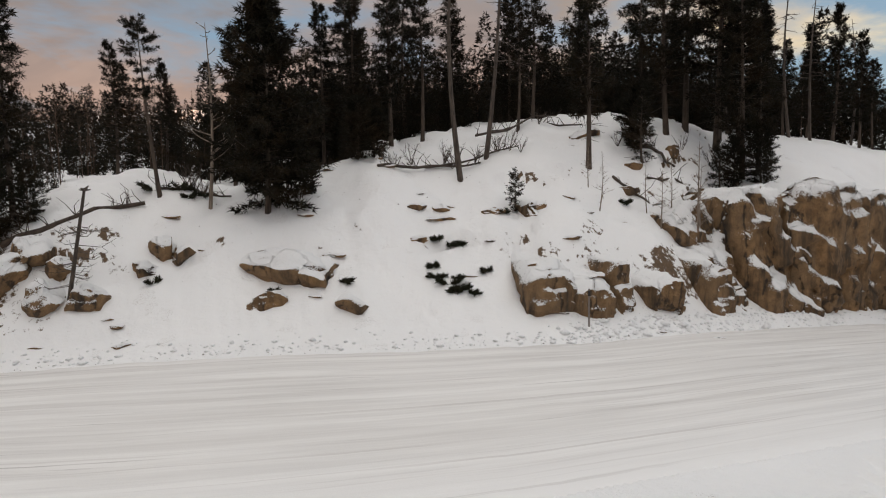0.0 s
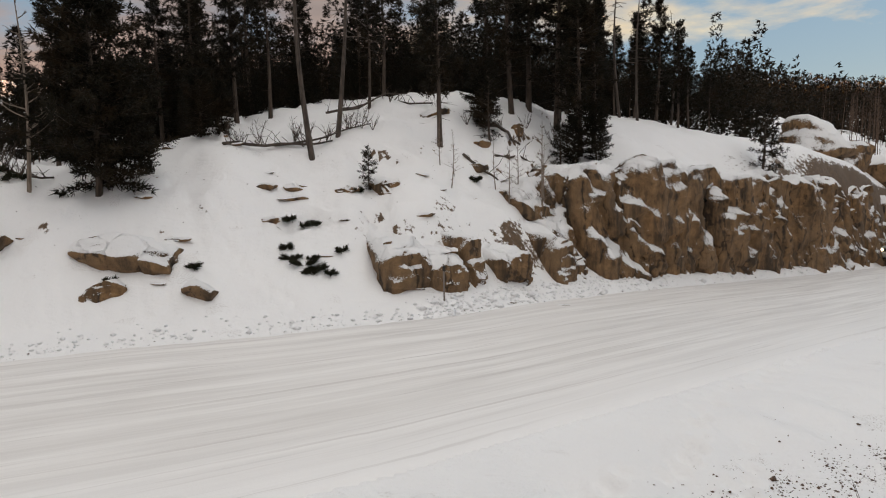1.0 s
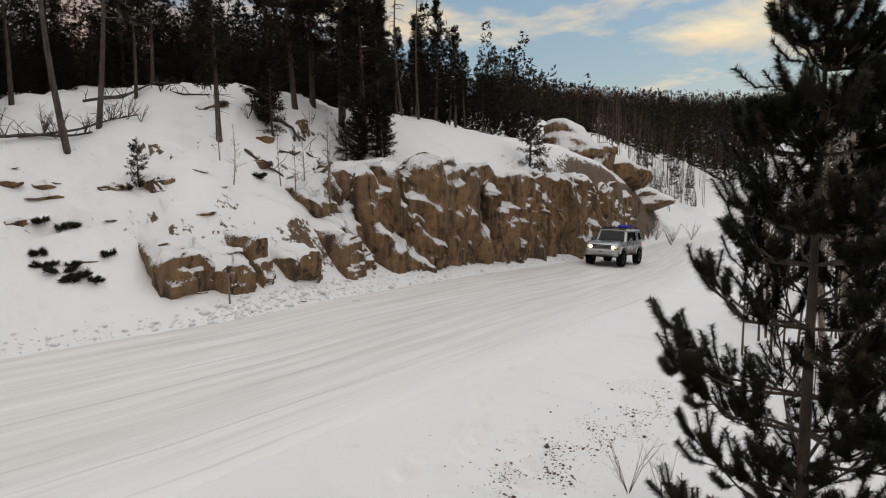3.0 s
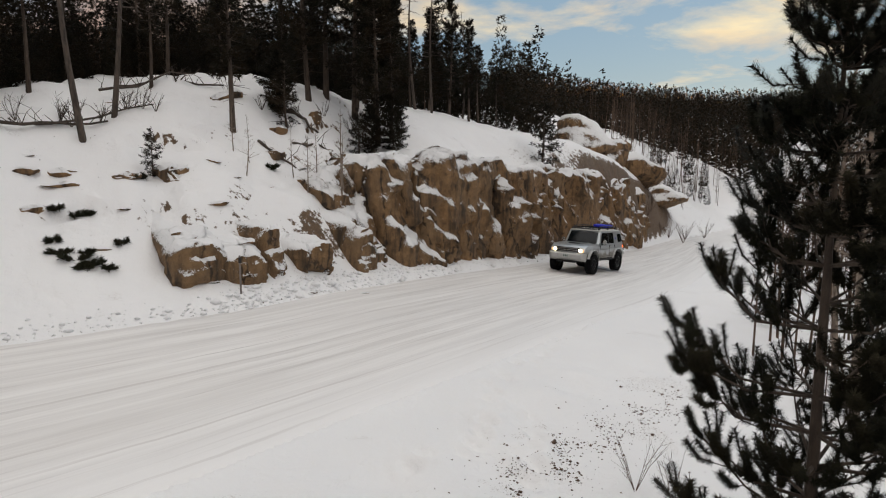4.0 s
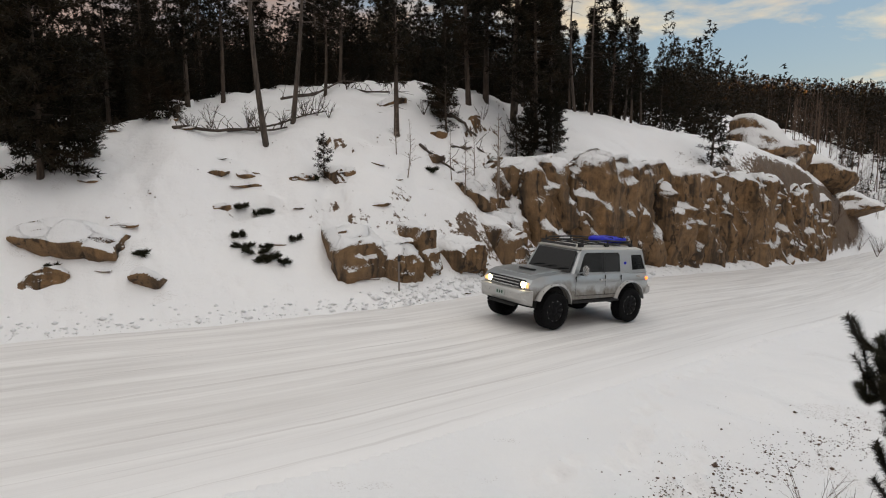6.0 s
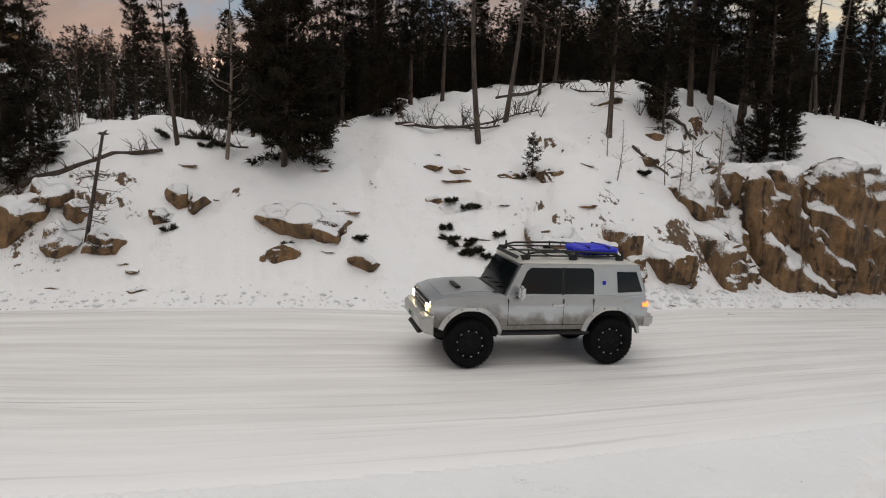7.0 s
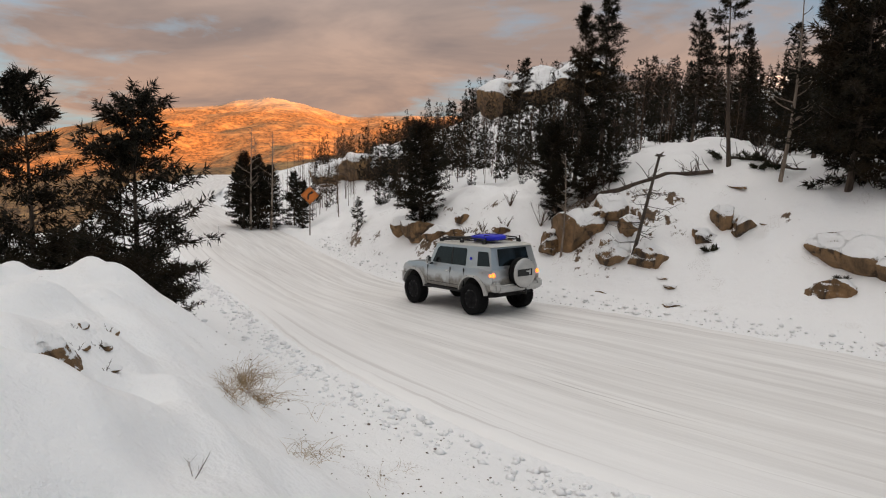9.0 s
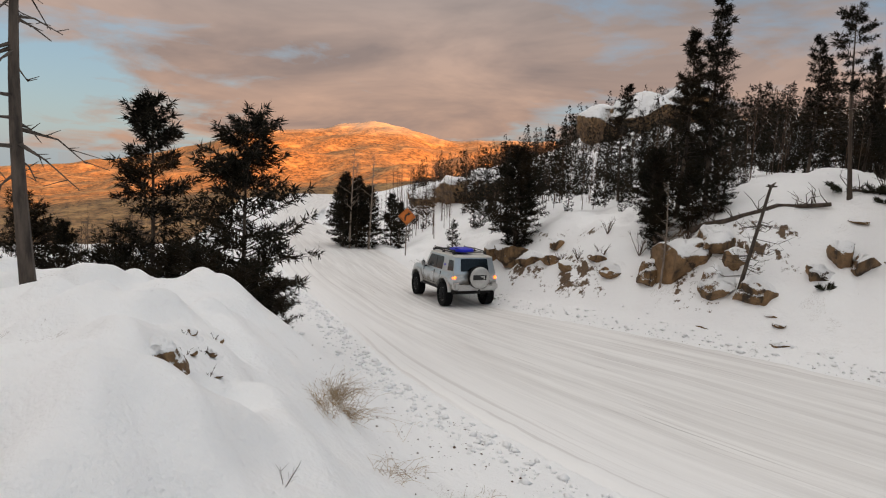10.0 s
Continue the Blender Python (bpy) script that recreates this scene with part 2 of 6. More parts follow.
# ---- terrain shape ----
def curve(x, *knots):
    """Smooth line through (x, value) knots."""
    k = np.array(knots, float)
    xs, ys = k[:, 0], k[:, 1]
    x = np.asarray(x, float)
    i = np.clip(np.searchsorted(xs, x) - 1, 0, len(xs) - 2)
    slope = np.diff(ys) / np.diff(xs)
    a, b = slope[:-1], slope[1:]
    d = np.zeros(len(xs))
    d[1:-1] = np.where(a * b > 0, 2 * a * b / np.where(a + b == 0, 1, a + b), 0)
    d[0], d[-1] = slope[0], slope[-1]
    h = xs[i + 1] - xs[i]
    t = np.clip((x - xs[i]) / h, 0, 1)
    t2, t3 = t * t, t * t * t
    return ((2 * t3 - 3 * t2 + 1) * ys[i] + (t3 - 2 * t2 + t) * h * d[i] + (-2 * t3 + 3 * t2) * ys[i + 1] + (t3 - t2) * h * d[i + 1])


def step(x, a, b):
    t = np.clip((np.asarray(x, float) - a) / (b - a), 0, 1)
    return t * t * (3 - 2 * t)


def road_z(x):
    return EYE_Z + curve(x, (-400, -6.6), (-120, -6.0), (-60, -5.6), (-35, -5.3), (-21.8, -4.95), (-18.7, -4.84), (-14.5, -4.53),
                         (-10.6, -4.23), (-6.8, -3.98), (-3, -3.85), (0.25, -3.83), (3.3, -3.92), (13.3, -4.8), (16.55, -5.16),
                         (28, -6.25), (32.5, -6.73), (40, -7.3), (60, -8.5), (90, -9.5), (400, -9.5))


def far_edge(x):
    return curve(x, (-400, 196), (-120, 60), (-70, 31.5), (-59, 26.8), (-34.6, 20.4), (-25, 17), (-17.4, 15.1), (-9.7, 15.0), (-5, 14.9),
                 (-1.2, 14.9), (2.9, 15.6), (7.1, 17.8), (17.5, 23.4), (25, 27.0), (45, 38), (60, 45), (400, 220))


def near_edge(x):
    return curve(x, (-400, 170), (-120, 48), (-70, 26.5), (-60, 22.5), (-29.8, 12.0), (-18.4, 9.3), (-11.1, 7.2), (-7.3, 6.6), (-5.6, 6.5),
                 (0.64, 7.6), (2.5, 8.3), (6, 9.8), (10.9, 12.3), (23, 18.7), (45, 33), (60, 41), (400, 214))


AZ = np.linspace(-180, 180, 1441)


def edge_range(az):
    """How far the hill-side edge of the road lies in each direction."""
    out = []
    for a in np.radians(az):
        r = np.linspace(5, 78, 700)
        over = r * np.cos(a) > far_edge(-r * np.sin(a))
        out.append(r[np.argmax(over)] if over.any() else 78.0)
    return np.array(out)


EDGE_R = edge_range(AZ)
CREST_R = curve(AZ, (-180, 120), (-60, 96), (-54, 94), (-50, 76), (-47.5, 58), (-46, 50), (-43.8, 46), (-39, 40.5), (-34, 37), (-23, 34), (-12, 32), (0, 30), (5, 28),
                (10.8, 25), (21, 25), (26.5, 25), (31, 25), (37.4, 26), (44, 28), (51, 31), (58, 48), (64, 80), (180, 120))
CREST_E = curve(AZ, (-180, -3), (-60, -3.5), (-54, -4.2), (-50, -4.6), (-47.5, -3.8), (-46, -2.4), (-43.8, -0.74), (-39, 0.75), (-34, 1.85), (-27.3, 3.45), (-23, 3.85), (-17.3, 4.96),
                (-12, 5.5), (-5.7, 5.38), (-0.9, 4.54), (5, 3.67), (10.8, 1.1), (15, 0.7), (21, 0.55), (26.5, 0.9), (31, 0.0), (37.4, -2.4), (44.3, -3.1),
                (51, -5.4), (58, -6.2), (64, -5.0), (70, -3.2), (180, -3))
BACK_E = curve(AZ, (-180, 3), (-110, 5), (-75, 5), (-56, -2.5), (-46, 0.5), (-39, 2.5), (-30, 3.8), (-10, 5.5), (0, 5.0), (20, 4.5), (30, 4.6), (38, 5.0),
               (46, 1.9), (52, -0.2), (60, -2.2), (66, -3.5), (90, -4.2), (120, -2.0), (180, 3))
# Past -65 the ridge is raised, unseen, to keep the sun off the hill.
RIDGE_E = curve(AZ, (-180, 3), (-110, 7.5), (-77, 8.5), (-70, 7.0), (-65, 3.7), (-60, 3.1), (-56, 2.6), (-46, 3.1), (-39, 3.6), (-30, 4.6), (-10, 6.0), (20, 6.0), (30, 5.0), (38, 4.4),
                (46, 1.6), (52, -0.6), (60, -2.8), (66, -4.2), (90, -4.4), (120, -1.0), (150, 2), (180, 3))
CLIFF = np.interp(AZ, (-48, -46, -30, -27, -23, -20), (0, 1, 1, 0.75, 0.25, 0))


def wobble(x, y, size, seed):
    """Cheap smooth noise from a few waves, about -1 to 1."""
    rs = np.random.RandomState(seed)
    out = 0
    for _ in range(7):
        a, p = rs.uniform(0, 2 * np.pi, 2)
        f = 2 * np.pi / size * rs.uniform(0.6, 1.6)
        out = out + np.sin((x * np.cos(a) + y * np.sin(a)) * f + p)
    return out / 3.5


def tracks():
    """Where somebody walked: along the near verge and up the slope."""
    rs = np.random.RandomState(4)
    out = []
    for a, b, n in (((4.6, 6.9), (6.4, 9.3), 9), ((6.4, 9.3), (12.5, 13.2), 16), ((0.1, 16.2), (-1.4, 18.2), 8), ((-1.4, 18.2), (-2.4, 19.3), 6), ((-2.4, 19.3), (-3.6, 21.5), 10), ((3.2, 6.6), (4.6, 6.9), 5), ((4.4, 5.6), (6.0, 7.6), 8)):
        for i in range(n):
            f = (i + 0.5) / n
            out.append((a[0] + (b[0] - a[0]) * f + rs.normal(0, 0.12), a[1] + (b[1] - a[1]) * f + rs.normal(0, 0.08), rs.uniform(0.05, 0.10)))
    return np.array(out)


TRACKS = tracks()


def footprints(x, y):
    out = 0.0 * x
    for px, py, deep in TRACKS:
        d = ((x - px) / 0.11) ** 2 + ((y - py) / 0.16) ** 2
        out = out + deep * np.exp(-d) - 0.35 * deep * np.exp(-(np.sqrt(d) - 1.7) ** 2 * 3)
    return out


def ground_z(x, y):
    x, y = np.asarray(x, float), np.asarray(y, float)
    az, r = np.degrees(np.arctan2(-x, y)), np.hypot(x, y)
    edge, crest_r, crest_e = (np.interp(az, AZ, v) for v in (EDGE_R, CREST_R, CREST_E))
    back_e, ridge_e, cliff = (np.interp(az, AZ, v) for v in (BACK_E, RIDGE_E, CLIFF))
    road = road_z(x)
    # hill side
    foot_r = edge + 1.5
    foot = road_z(-foot_r * np.sin(np.radians(az))) + 0.3
    crest = EYE_Z + crest_r * np.tan(np.radians(crest_e))
    back = EYE_Z + 100 * np.tan(np.radians(back_e))
    ridge = EYE_Z + 300 * np.tan(np.radians(ridge_e))
    q = np.clip((r - foot_r) / np.maximum(crest_r - foot_r, 3), 0, 1)
    soft = np.sin(q * np.pi / 2) ** 1.15
    steep = 0.60 * step(q, 0.19, 0.38) + 0.40 * step(q, 0.2, 1.0)
    rise = soft * (1 - cliff) + steep * cliff
    hill = np.where(r < foot_r, road + 0.3 * step(r, edge, foot_r), foot + (crest - foot) * rise)
    hill = hill + step(q, 0.05, 0.3) * (0.16 * wobble(x, y, 3.1, 3) + 0.22 * wobble(x, y, 7.0, 4) + 0.05 * wobble(x, y, 1.2, 5)) * (1 - 0.5 * cliff)
    # bedrock ledges: the slope climbs in broken steps
    tread = (hill + 0.35 * wobble(x, y, 4.5, 61) + 0.10 * wobble(x, y, 1.1, 62)) / 0.62
    f = tread - np.floor(tread)
    broken = step(wobble(x, y, 3.4, 63) + 0.35 * wobble(x, y, 1.0, 64) + 0.35 * step(x, 4, 8), 0.42, 0.75)
    hill = hill + 0.62 * (step(f, 0.42, 0.60) - f) * 0.75 * broken * step(q, 0.12, 0.25) * (r < crest_r + 3) * (1 - cliff)
    # snow banked up behind the big boulders
    hill = hill + 0.45 * np.exp(-((x - 3.7) / 1.5) ** 2 - ((y - 20.2) / 1.1) ** 2) + 0.5 * np.exp(-((x - 6.7) / 0.9) ** 2 - ((y - 20.6) / 0.8) ** 2)
    hill = hill - 0.45 * np.exp(-((x - 2.3) / 0.55) ** 2 - ((y - 19.6) / 2.2) ** 2)
    over = np.clip((r - crest_r) / np.maximum(100 - crest_r, 5), 0, 1)
    hill = hill + (back - crest) * step(over, 0.05, 1.0) * (r > crest_r) + over * 0.8 * wobble(x, y, 16, 6)
    # near bank
    e = near_edge(x) - y
    left = step(x, 1.0, -4.0)
    far_left = step(x, -10.0, -15.0)
    lift = np.clip(e, 0, 50)
    mound = 0.25 * step(lift, 0.3, 2.0) + 2.2 * step((lift - np.interp(x, (-9, -3), (0.9, 2.3))) / np.interp(x, (-9, -3), (3.6, 4.5)), 0, 1) + (0.24 * wobble(x, y, 3.0, 8) + 0.15 * wobble(x, y, 1.3, 13) + 0.06 * wobble(x, y, 0.7, 12)) * step(lift, 2.6, 5)
    low = 0.12 * step(lift, 0.3, 2.0) + 0.06 * wobble(x, y, 1.6, 9) * step(lift, 0.4, 2.0) - 0.6 * step(x, 3, 9) * step(lift, 3, 8)
    tail = 0.5 * step(lift, 0.3, 3.0) + 0.3 * wobble(x, y, 4.0, 11) * step(lift, 1, 4)
    bank = road + (mound * (1 - far_left) + tail * far_left) * left + low * (1 - left)
    z = np.where(y > far_edge(x), hill, np.where(e > 0, bank, road))
    # woods and ridge beyond
    z = z + (ridge - z) * step(r, 95, 300)
    z = z - 8 * step(r, 26, 100) * step(az, 71, 77) * step(az, 125, 112) - 16 * step(r, 100, 300) * step(az, 68, 76) * step(az, 125, 112)
    z = z - 60 * step(r, 290, 650) * step(np.abs(az - 86), 34, 24)
    return z - footprints(x, y)

# ---- mesh helpers ----
def mesh_object(name, verts, faces, mat, parent=None, label="", smooth=False):
    me = bpy.data.meshes.new(name)
    me.from_pydata([tuple(v) for v in verts], [], [tuple(f) for f in faces])
    me.materials.append(mat)
    if smooth:
        me.polygons.foreach_set("use_smooth", [True] * len(me.polygons))
    me.update()
    ob = new(name, me)
    ob.parent = parent
    return tagged(ob, label)


def part(name, bm, mat, parent=None, label="", smooth=False):
    me = bpy.data.meshes.new(name)
    bmesh.ops.recalc_face_normals(bm, faces=bm.faces)
    bm.to_mesh(me)
    bm.free()
    me.materials.append(mat)
    if smooth:
        me.polygons.foreach_set("use_smooth", [True] * len(me.polygons))
    ob = new(name, me)
    ob.parent = parent
    return tagged(ob, label)


def thing(name, m, label, category, group=""):
    ob = new(name)
    ob.empty_display_size = 0.2
    ob.matrix_basis = m
    return tagged(ob, label, category, group)


class Soup:
    """Gathers vertices and faces of many small pieces."""

    def __init__(self):
        self.v, self.f = [], []

    def tube(self, pts, radii, sides=5):
        base, n = len(self.v), len(pts)
        prev = None
        for k, (p, r) in enumerate(zip(pts, radii)):
            d = (pts[min(k + 1, n - 1)] - pts[max(k - 1, 0)])
            d = d.normalized() if d.length > 1e-9 else Vector((0, 0, 1))
            side = d.orthogonal().normalized() if prev is None else (prev - d * prev.dot(d)).normalized()
            prev = side
            other = d.cross(side)
            for j in range(sides):
                a = 2 * math.pi * j / sides
                self.v.append(p + (side * math.cos(a) + other * math.sin(a)) * r)
        for k in range(n - 1):
            for j in range(sides):
                a, b = base + k * sides + j, base + k * sides + (j + 1) % sides
                self.f.append((a, b, b + sides, a + sides))
        self.f.append(tuple(base + (n - 1) * sides + j for j in range(sides)))

    def blade(self, p, d, w, across):
        """A narrow pointed leaf from p along d."""
        base = len(self.v)
        side = d.cross(across)
        side = side.normalized() * w if side.length > 1e-9 else Vector((w, 0, 0))
        self.v += [p - side, p + side, p + d]
        self.f.append((base, base + 1, base + 2))

    def spray(self, p, d, size, count, rnd, spread=0.9, width=0.16):
        """A clump of needles that points along d."""
        for _ in range(count):
            w = Vector((rnd.gauss(0, 1), rnd.gauss(0, 1), rnd.gauss(0, 1))) * spread
            a = (d + w).normalized() * size * rnd.uniform(0.6, 1.15)
            self.blade(p + w * size * 0.15, a, size * width, Vector((rnd.gauss(0, 1), rnd.gauss(0, 1), rnd.gauss(0, 1))))

    def make(self, name, mat, parent=None, label="", smooth=False):
        return mesh_object(name, self.v, self.f, mat, parent, label, smooth)


def spot(az, r):
    """The point on the ground in a direction at a distance from the camera's foot."""
    x, y = -math.sin(radians(az)) * r, math.cos(radians(az)) * r
    return x, y, float(ground_z(x, y))


# ---- ground, road, far slopes ----
def build_ground():
    az = np.concatenate([np.arange(-78, 102, 0.4), np.arange(102, 282, 3.0)])
    r = np.concatenate([np.linspace(0.4, 7, 45), np.linspace(7.1, 14, 85), np.linspace(14.15, 48, 200), np.geomspace(48.5, 300, 60), np.geomspace(330, 4500, 14)])
    a, d = np.meshgrid(np.radians(az), r, indexing="ij")
    x, y = -np.sin(a) * d, np.cos(a) * d
    z = ground_z(x, y)
    inside = (y < far_edge(x)) & (y > near_edge(x))
    z = z - 0.05 * inside
    n, m = x.shape
    verts = np.stack([x, y, z], -1).reshape(-1, 3)
    i, j = np.meshgrid(np.arange(n), np.arange(m - 1), indexing="ij")
    k = (i + 1) % n
    faces = np.stack([i * m + j, i * m + j + 1, k * m + j + 1, k * m + j], -1).reshape(-1, 4)
    centre = len(verts)
    verts = np.vstack([verts, [[0, 0, float(ground_z(0.0, 0.01))]]])
    faces = faces.tolist() + [(centre, q * m, ((q + 1) % n) * m) for q in range(n)]
    ob = mesh_object("ground", verts.tolist(), faces, SNOW, smooth=True)
    tagged(ob, "snow-covered hillside and road banks", "ground", kind="structure")


def build_road():
    xs = np.concatenate([np.linspace(-130, -45, 60), np.linspace(-44, 46, 300), np.linspace(47, 100, 50)])
    vs = np.linspace(-0.02, 1.02, 49)
    length = np.concatenate([[0], np.cumsum(np.hypot(np.diff(xs), np.diff((far_edge(xs) + near_edge(xs)) / 2)))])
    x, v = np.meshgrid(xs, vs, indexing="ij")
    lo, hi = near_edge(x), far_edge(x)
    y = lo + (hi - lo) * v
    # ploughed ridges along the edges, shallow ruts between
    ridge = 0.05 * np.exp(-((v - 0.985) / 0.02) ** 2) + 0.045 * np.exp(-((v - 0.02) / 0.02) ** 2)
    ruts = -0.018 * (np.cos(v * 2 * np.pi * 4) > 0.6)
    rag = 1 + 0.5 * wobble(x, y, 1.1, 21)
    z = road_z(x) + 0.012 + ridge * rag + ruts + 0.006 * wobble(x, y, 0.9, 22) - 0.09 * (np.abs(v - 0.5) > 0.51)
    n, m = x.shape
    i, j = np.meshgrid(np.arange(n - 1), np.arange(m - 1), indexing="ij")
    faces = np.stack([i * m + j, (i + 1) * m + j, (i + 1) * m + j + 1, i * m + j + 1], -1).reshape(-1, 4)
    ob = mesh_object("road", np.stack([x, y, z], -1).reshape(-1, 3).tolist(), faces.tolist(), ROAD, smooth=True)
    uv = ob.data.uv_layers.new(name="UVMap")
    wide = np.stack([np.broadcast_to(length[:, None], x.shape), v * 7.5], -1).reshape(-1, 2)
    loops = np.empty(len(ob.data.loops), dtype=np.int32)
    ob.data.loops.foreach_get("vertex_index", loops)
    uv.data.foreach_set("uv", wide[loops].ravel())
    tagged(ob, "two-lane road under packed snow with tyre streaks", "road", kind="structure")


def build_mountain():
    az = np.arange(28, 125, 0.3)
    top = curve(az, (28, 1.4), (40, 2.2), (49.5, 2.75), (54.4, 2.6), (57, 3.0), (60.3, 3.55), (66, 2.95), (71, 2.42), (75, 1.2), (79.5, 0.1), (83.4, -0.7), (88.8, -1.35), (125, -1.3))
    rows = np.linspace(0, 1, 46)
    a, q = np.meshgrid(radians(1) * az, rows, indexing="ij")
    e = np.broadcast_to(top[:, None], a.shape)
    r = 620 + 2780 * q
    x, y = -np.sin(a) * r, np.cos(a) * r
    peak = 3400 * np.tan(np.radians(e))
    low = -105.0 + 0 * q
    rise = 0.42 * step(q, 0.0, 0.42) + 0.58 * step(q, 0.3, 1.0)
    z = EYE_Z + low + (peak - low) * rise
    folds = 20 * wobble(x, y, 420, 31) + 9 * wobble(x, y, 170, 32)
    z = z + folds * step(q, 0.05, 0.4) * (1 - step(q, 0.75, 1.0)) + 2.5 * wobble(x, y, 120, 33) * step(q, 0.9, 1.0)
    n, m = x.shape
    i, j = np.meshgrid(np.arange(n - 1), np.arange(m - 1), indexing="ij")
    faces = np.stack([i * m + j, i * m + j + 1, (i + 1) * m + j + 1, (i + 1) * m + j], -1).reshape(-1, 4)
    ob = mesh_object("mountain", np.stack([x, y, z], -1).reshape(-1, 3).tolist(), faces.tolist(), MOUNTAIN, smooth=True)
    tagged(ob, "distant forested mountain lit orange by the low sun", "mountain", kind="structure")


build_ground()
build_road()
build_mountain()
# ---- rocks ----
def rock_mesh(name, size, seed, cuts=9, level=4, rough=0.10):
    """A broken boulder: a ball cut by planes, then roughened."""
    rnd = random.Random(seed)
    bm = bmesh.new()
    bmesh.ops.create_icosphere(bm, subdivisions=level, radius=1.0)
    planes = []
    for _ in range(cuts):
        d = Vector((rnd.gauss(0, 1), rnd.gauss(0, 1), rnd.gauss(0, 0.8))).normalized()
        planes.append((d, rnd.uniform(0.52, 0.85)))
    off = Vector((rnd.uniform(0, 50), rnd.uniform(0, 50), rnd.uniform(0, 50)))
    for v in bm.verts:
        p = v.co * 1.15
        for d, h in planes:
            over = p.dot(d) - h
            if over > 0:
                p = p - d * over * 0.93
        p = p + v.co * rough * (noise.fractal(p * 2.2 + off, 0.9, 2.0, 4))
        v.co = Vector((p.x * size[0], p.y * size[1], p.z * size[2]))
    me = bpy.data.meshes.new(name)
    bm.to_mesh(me)
    bm.free()
    me.materials.append(ROCK)
    me.polygons.foreach_set("use_smooth", [True] * len(me.polygons))
    me.set_sharp_from_angle(angle=radians(62))
    return me


def rock(x, y, sx, sy, sz, sink, turn, seed, label, lean=0.0, cuts=9, tilt=0.0):
    if sz < 0.7 and y > 10:  # small outcrops sit deeper in the bank
        sx, sy, sz, sink, y = sx * 1.15, sy * 1.15, sz * 1.15, sink - 0.22 * sz, y + 0.12
    ob = new("boulder", rock_mesh("boulder", (sx, sy, sz), seed, cuts))
    ob.matrix_basis = pose(x, y, float(ground_z(x, y)) + sink, lean, tilt, turn)
    return tagged(ob, label, "boulder", "rocks of the road cut")


def block(x, y, wide, deep, low, high, turn, seed, label):
    """A split block of granite: a steep broken face, and a back that climbs into the slope."""
    rnd = random.Random(seed)
    bm = bmesh.new()
    bmesh.ops.create_cube(bm, size=1.0)
    bmesh.ops.subdivide_edges(bm, edges=bm.edges[:], cuts=21, use_grid_fill=True)
    off = Vector((rnd.uniform(0, 90), rnd.uniform(0, 90), rnd.uniform(0, 90)))
    skew, slant = rnd.uniform(-0.12, 0.12), rnd.uniform(-0.12, 0.12)
    for v in bm.verts:
        u, w, h = v.co.x, v.co.y + 0.5, v.co.z + 0.5
        edge = max(0.0, abs(u) - 0.3) / 0.2
        top = low + (high - low) * w ** 0.8 + slant * u * low
        top *= 1 - 0.22 * edge ** 2
        z = h * (top + 0.5) - 0.5
        p = Vector((u * wide * (1 - 0.10 * h) + skew * h, w * deep + 0.22 * edge ** 2 + 0.16 * h * h, z))
        q = p + off
        n1 = noise.fractal(q * 0.9, 0.9, 2.0, 4)
        n2 = noise.cell(q * 1.7) - 0.5
        n3 = noise.fractal(q * 3.0, 0.9, 2.1, 3)
        v.co = p + Vector((0.10 * n1 + 0.05 * n3, -0.20 * n1 - 0.10 * n2 - 0.05 * n3, 0.12 * n1 + 0.05 * n3))
    ob = part("boulder", bm, ROCK, None, label, True)
    ob.data.set_sharp_from_angle(angle=radians(50))
    ob.matrix_basis = pose(x, y, float(ground_z(x, y)), 0, 0, turn)
    return tagged(ob, label, "boulder", "rocks of the road cut")


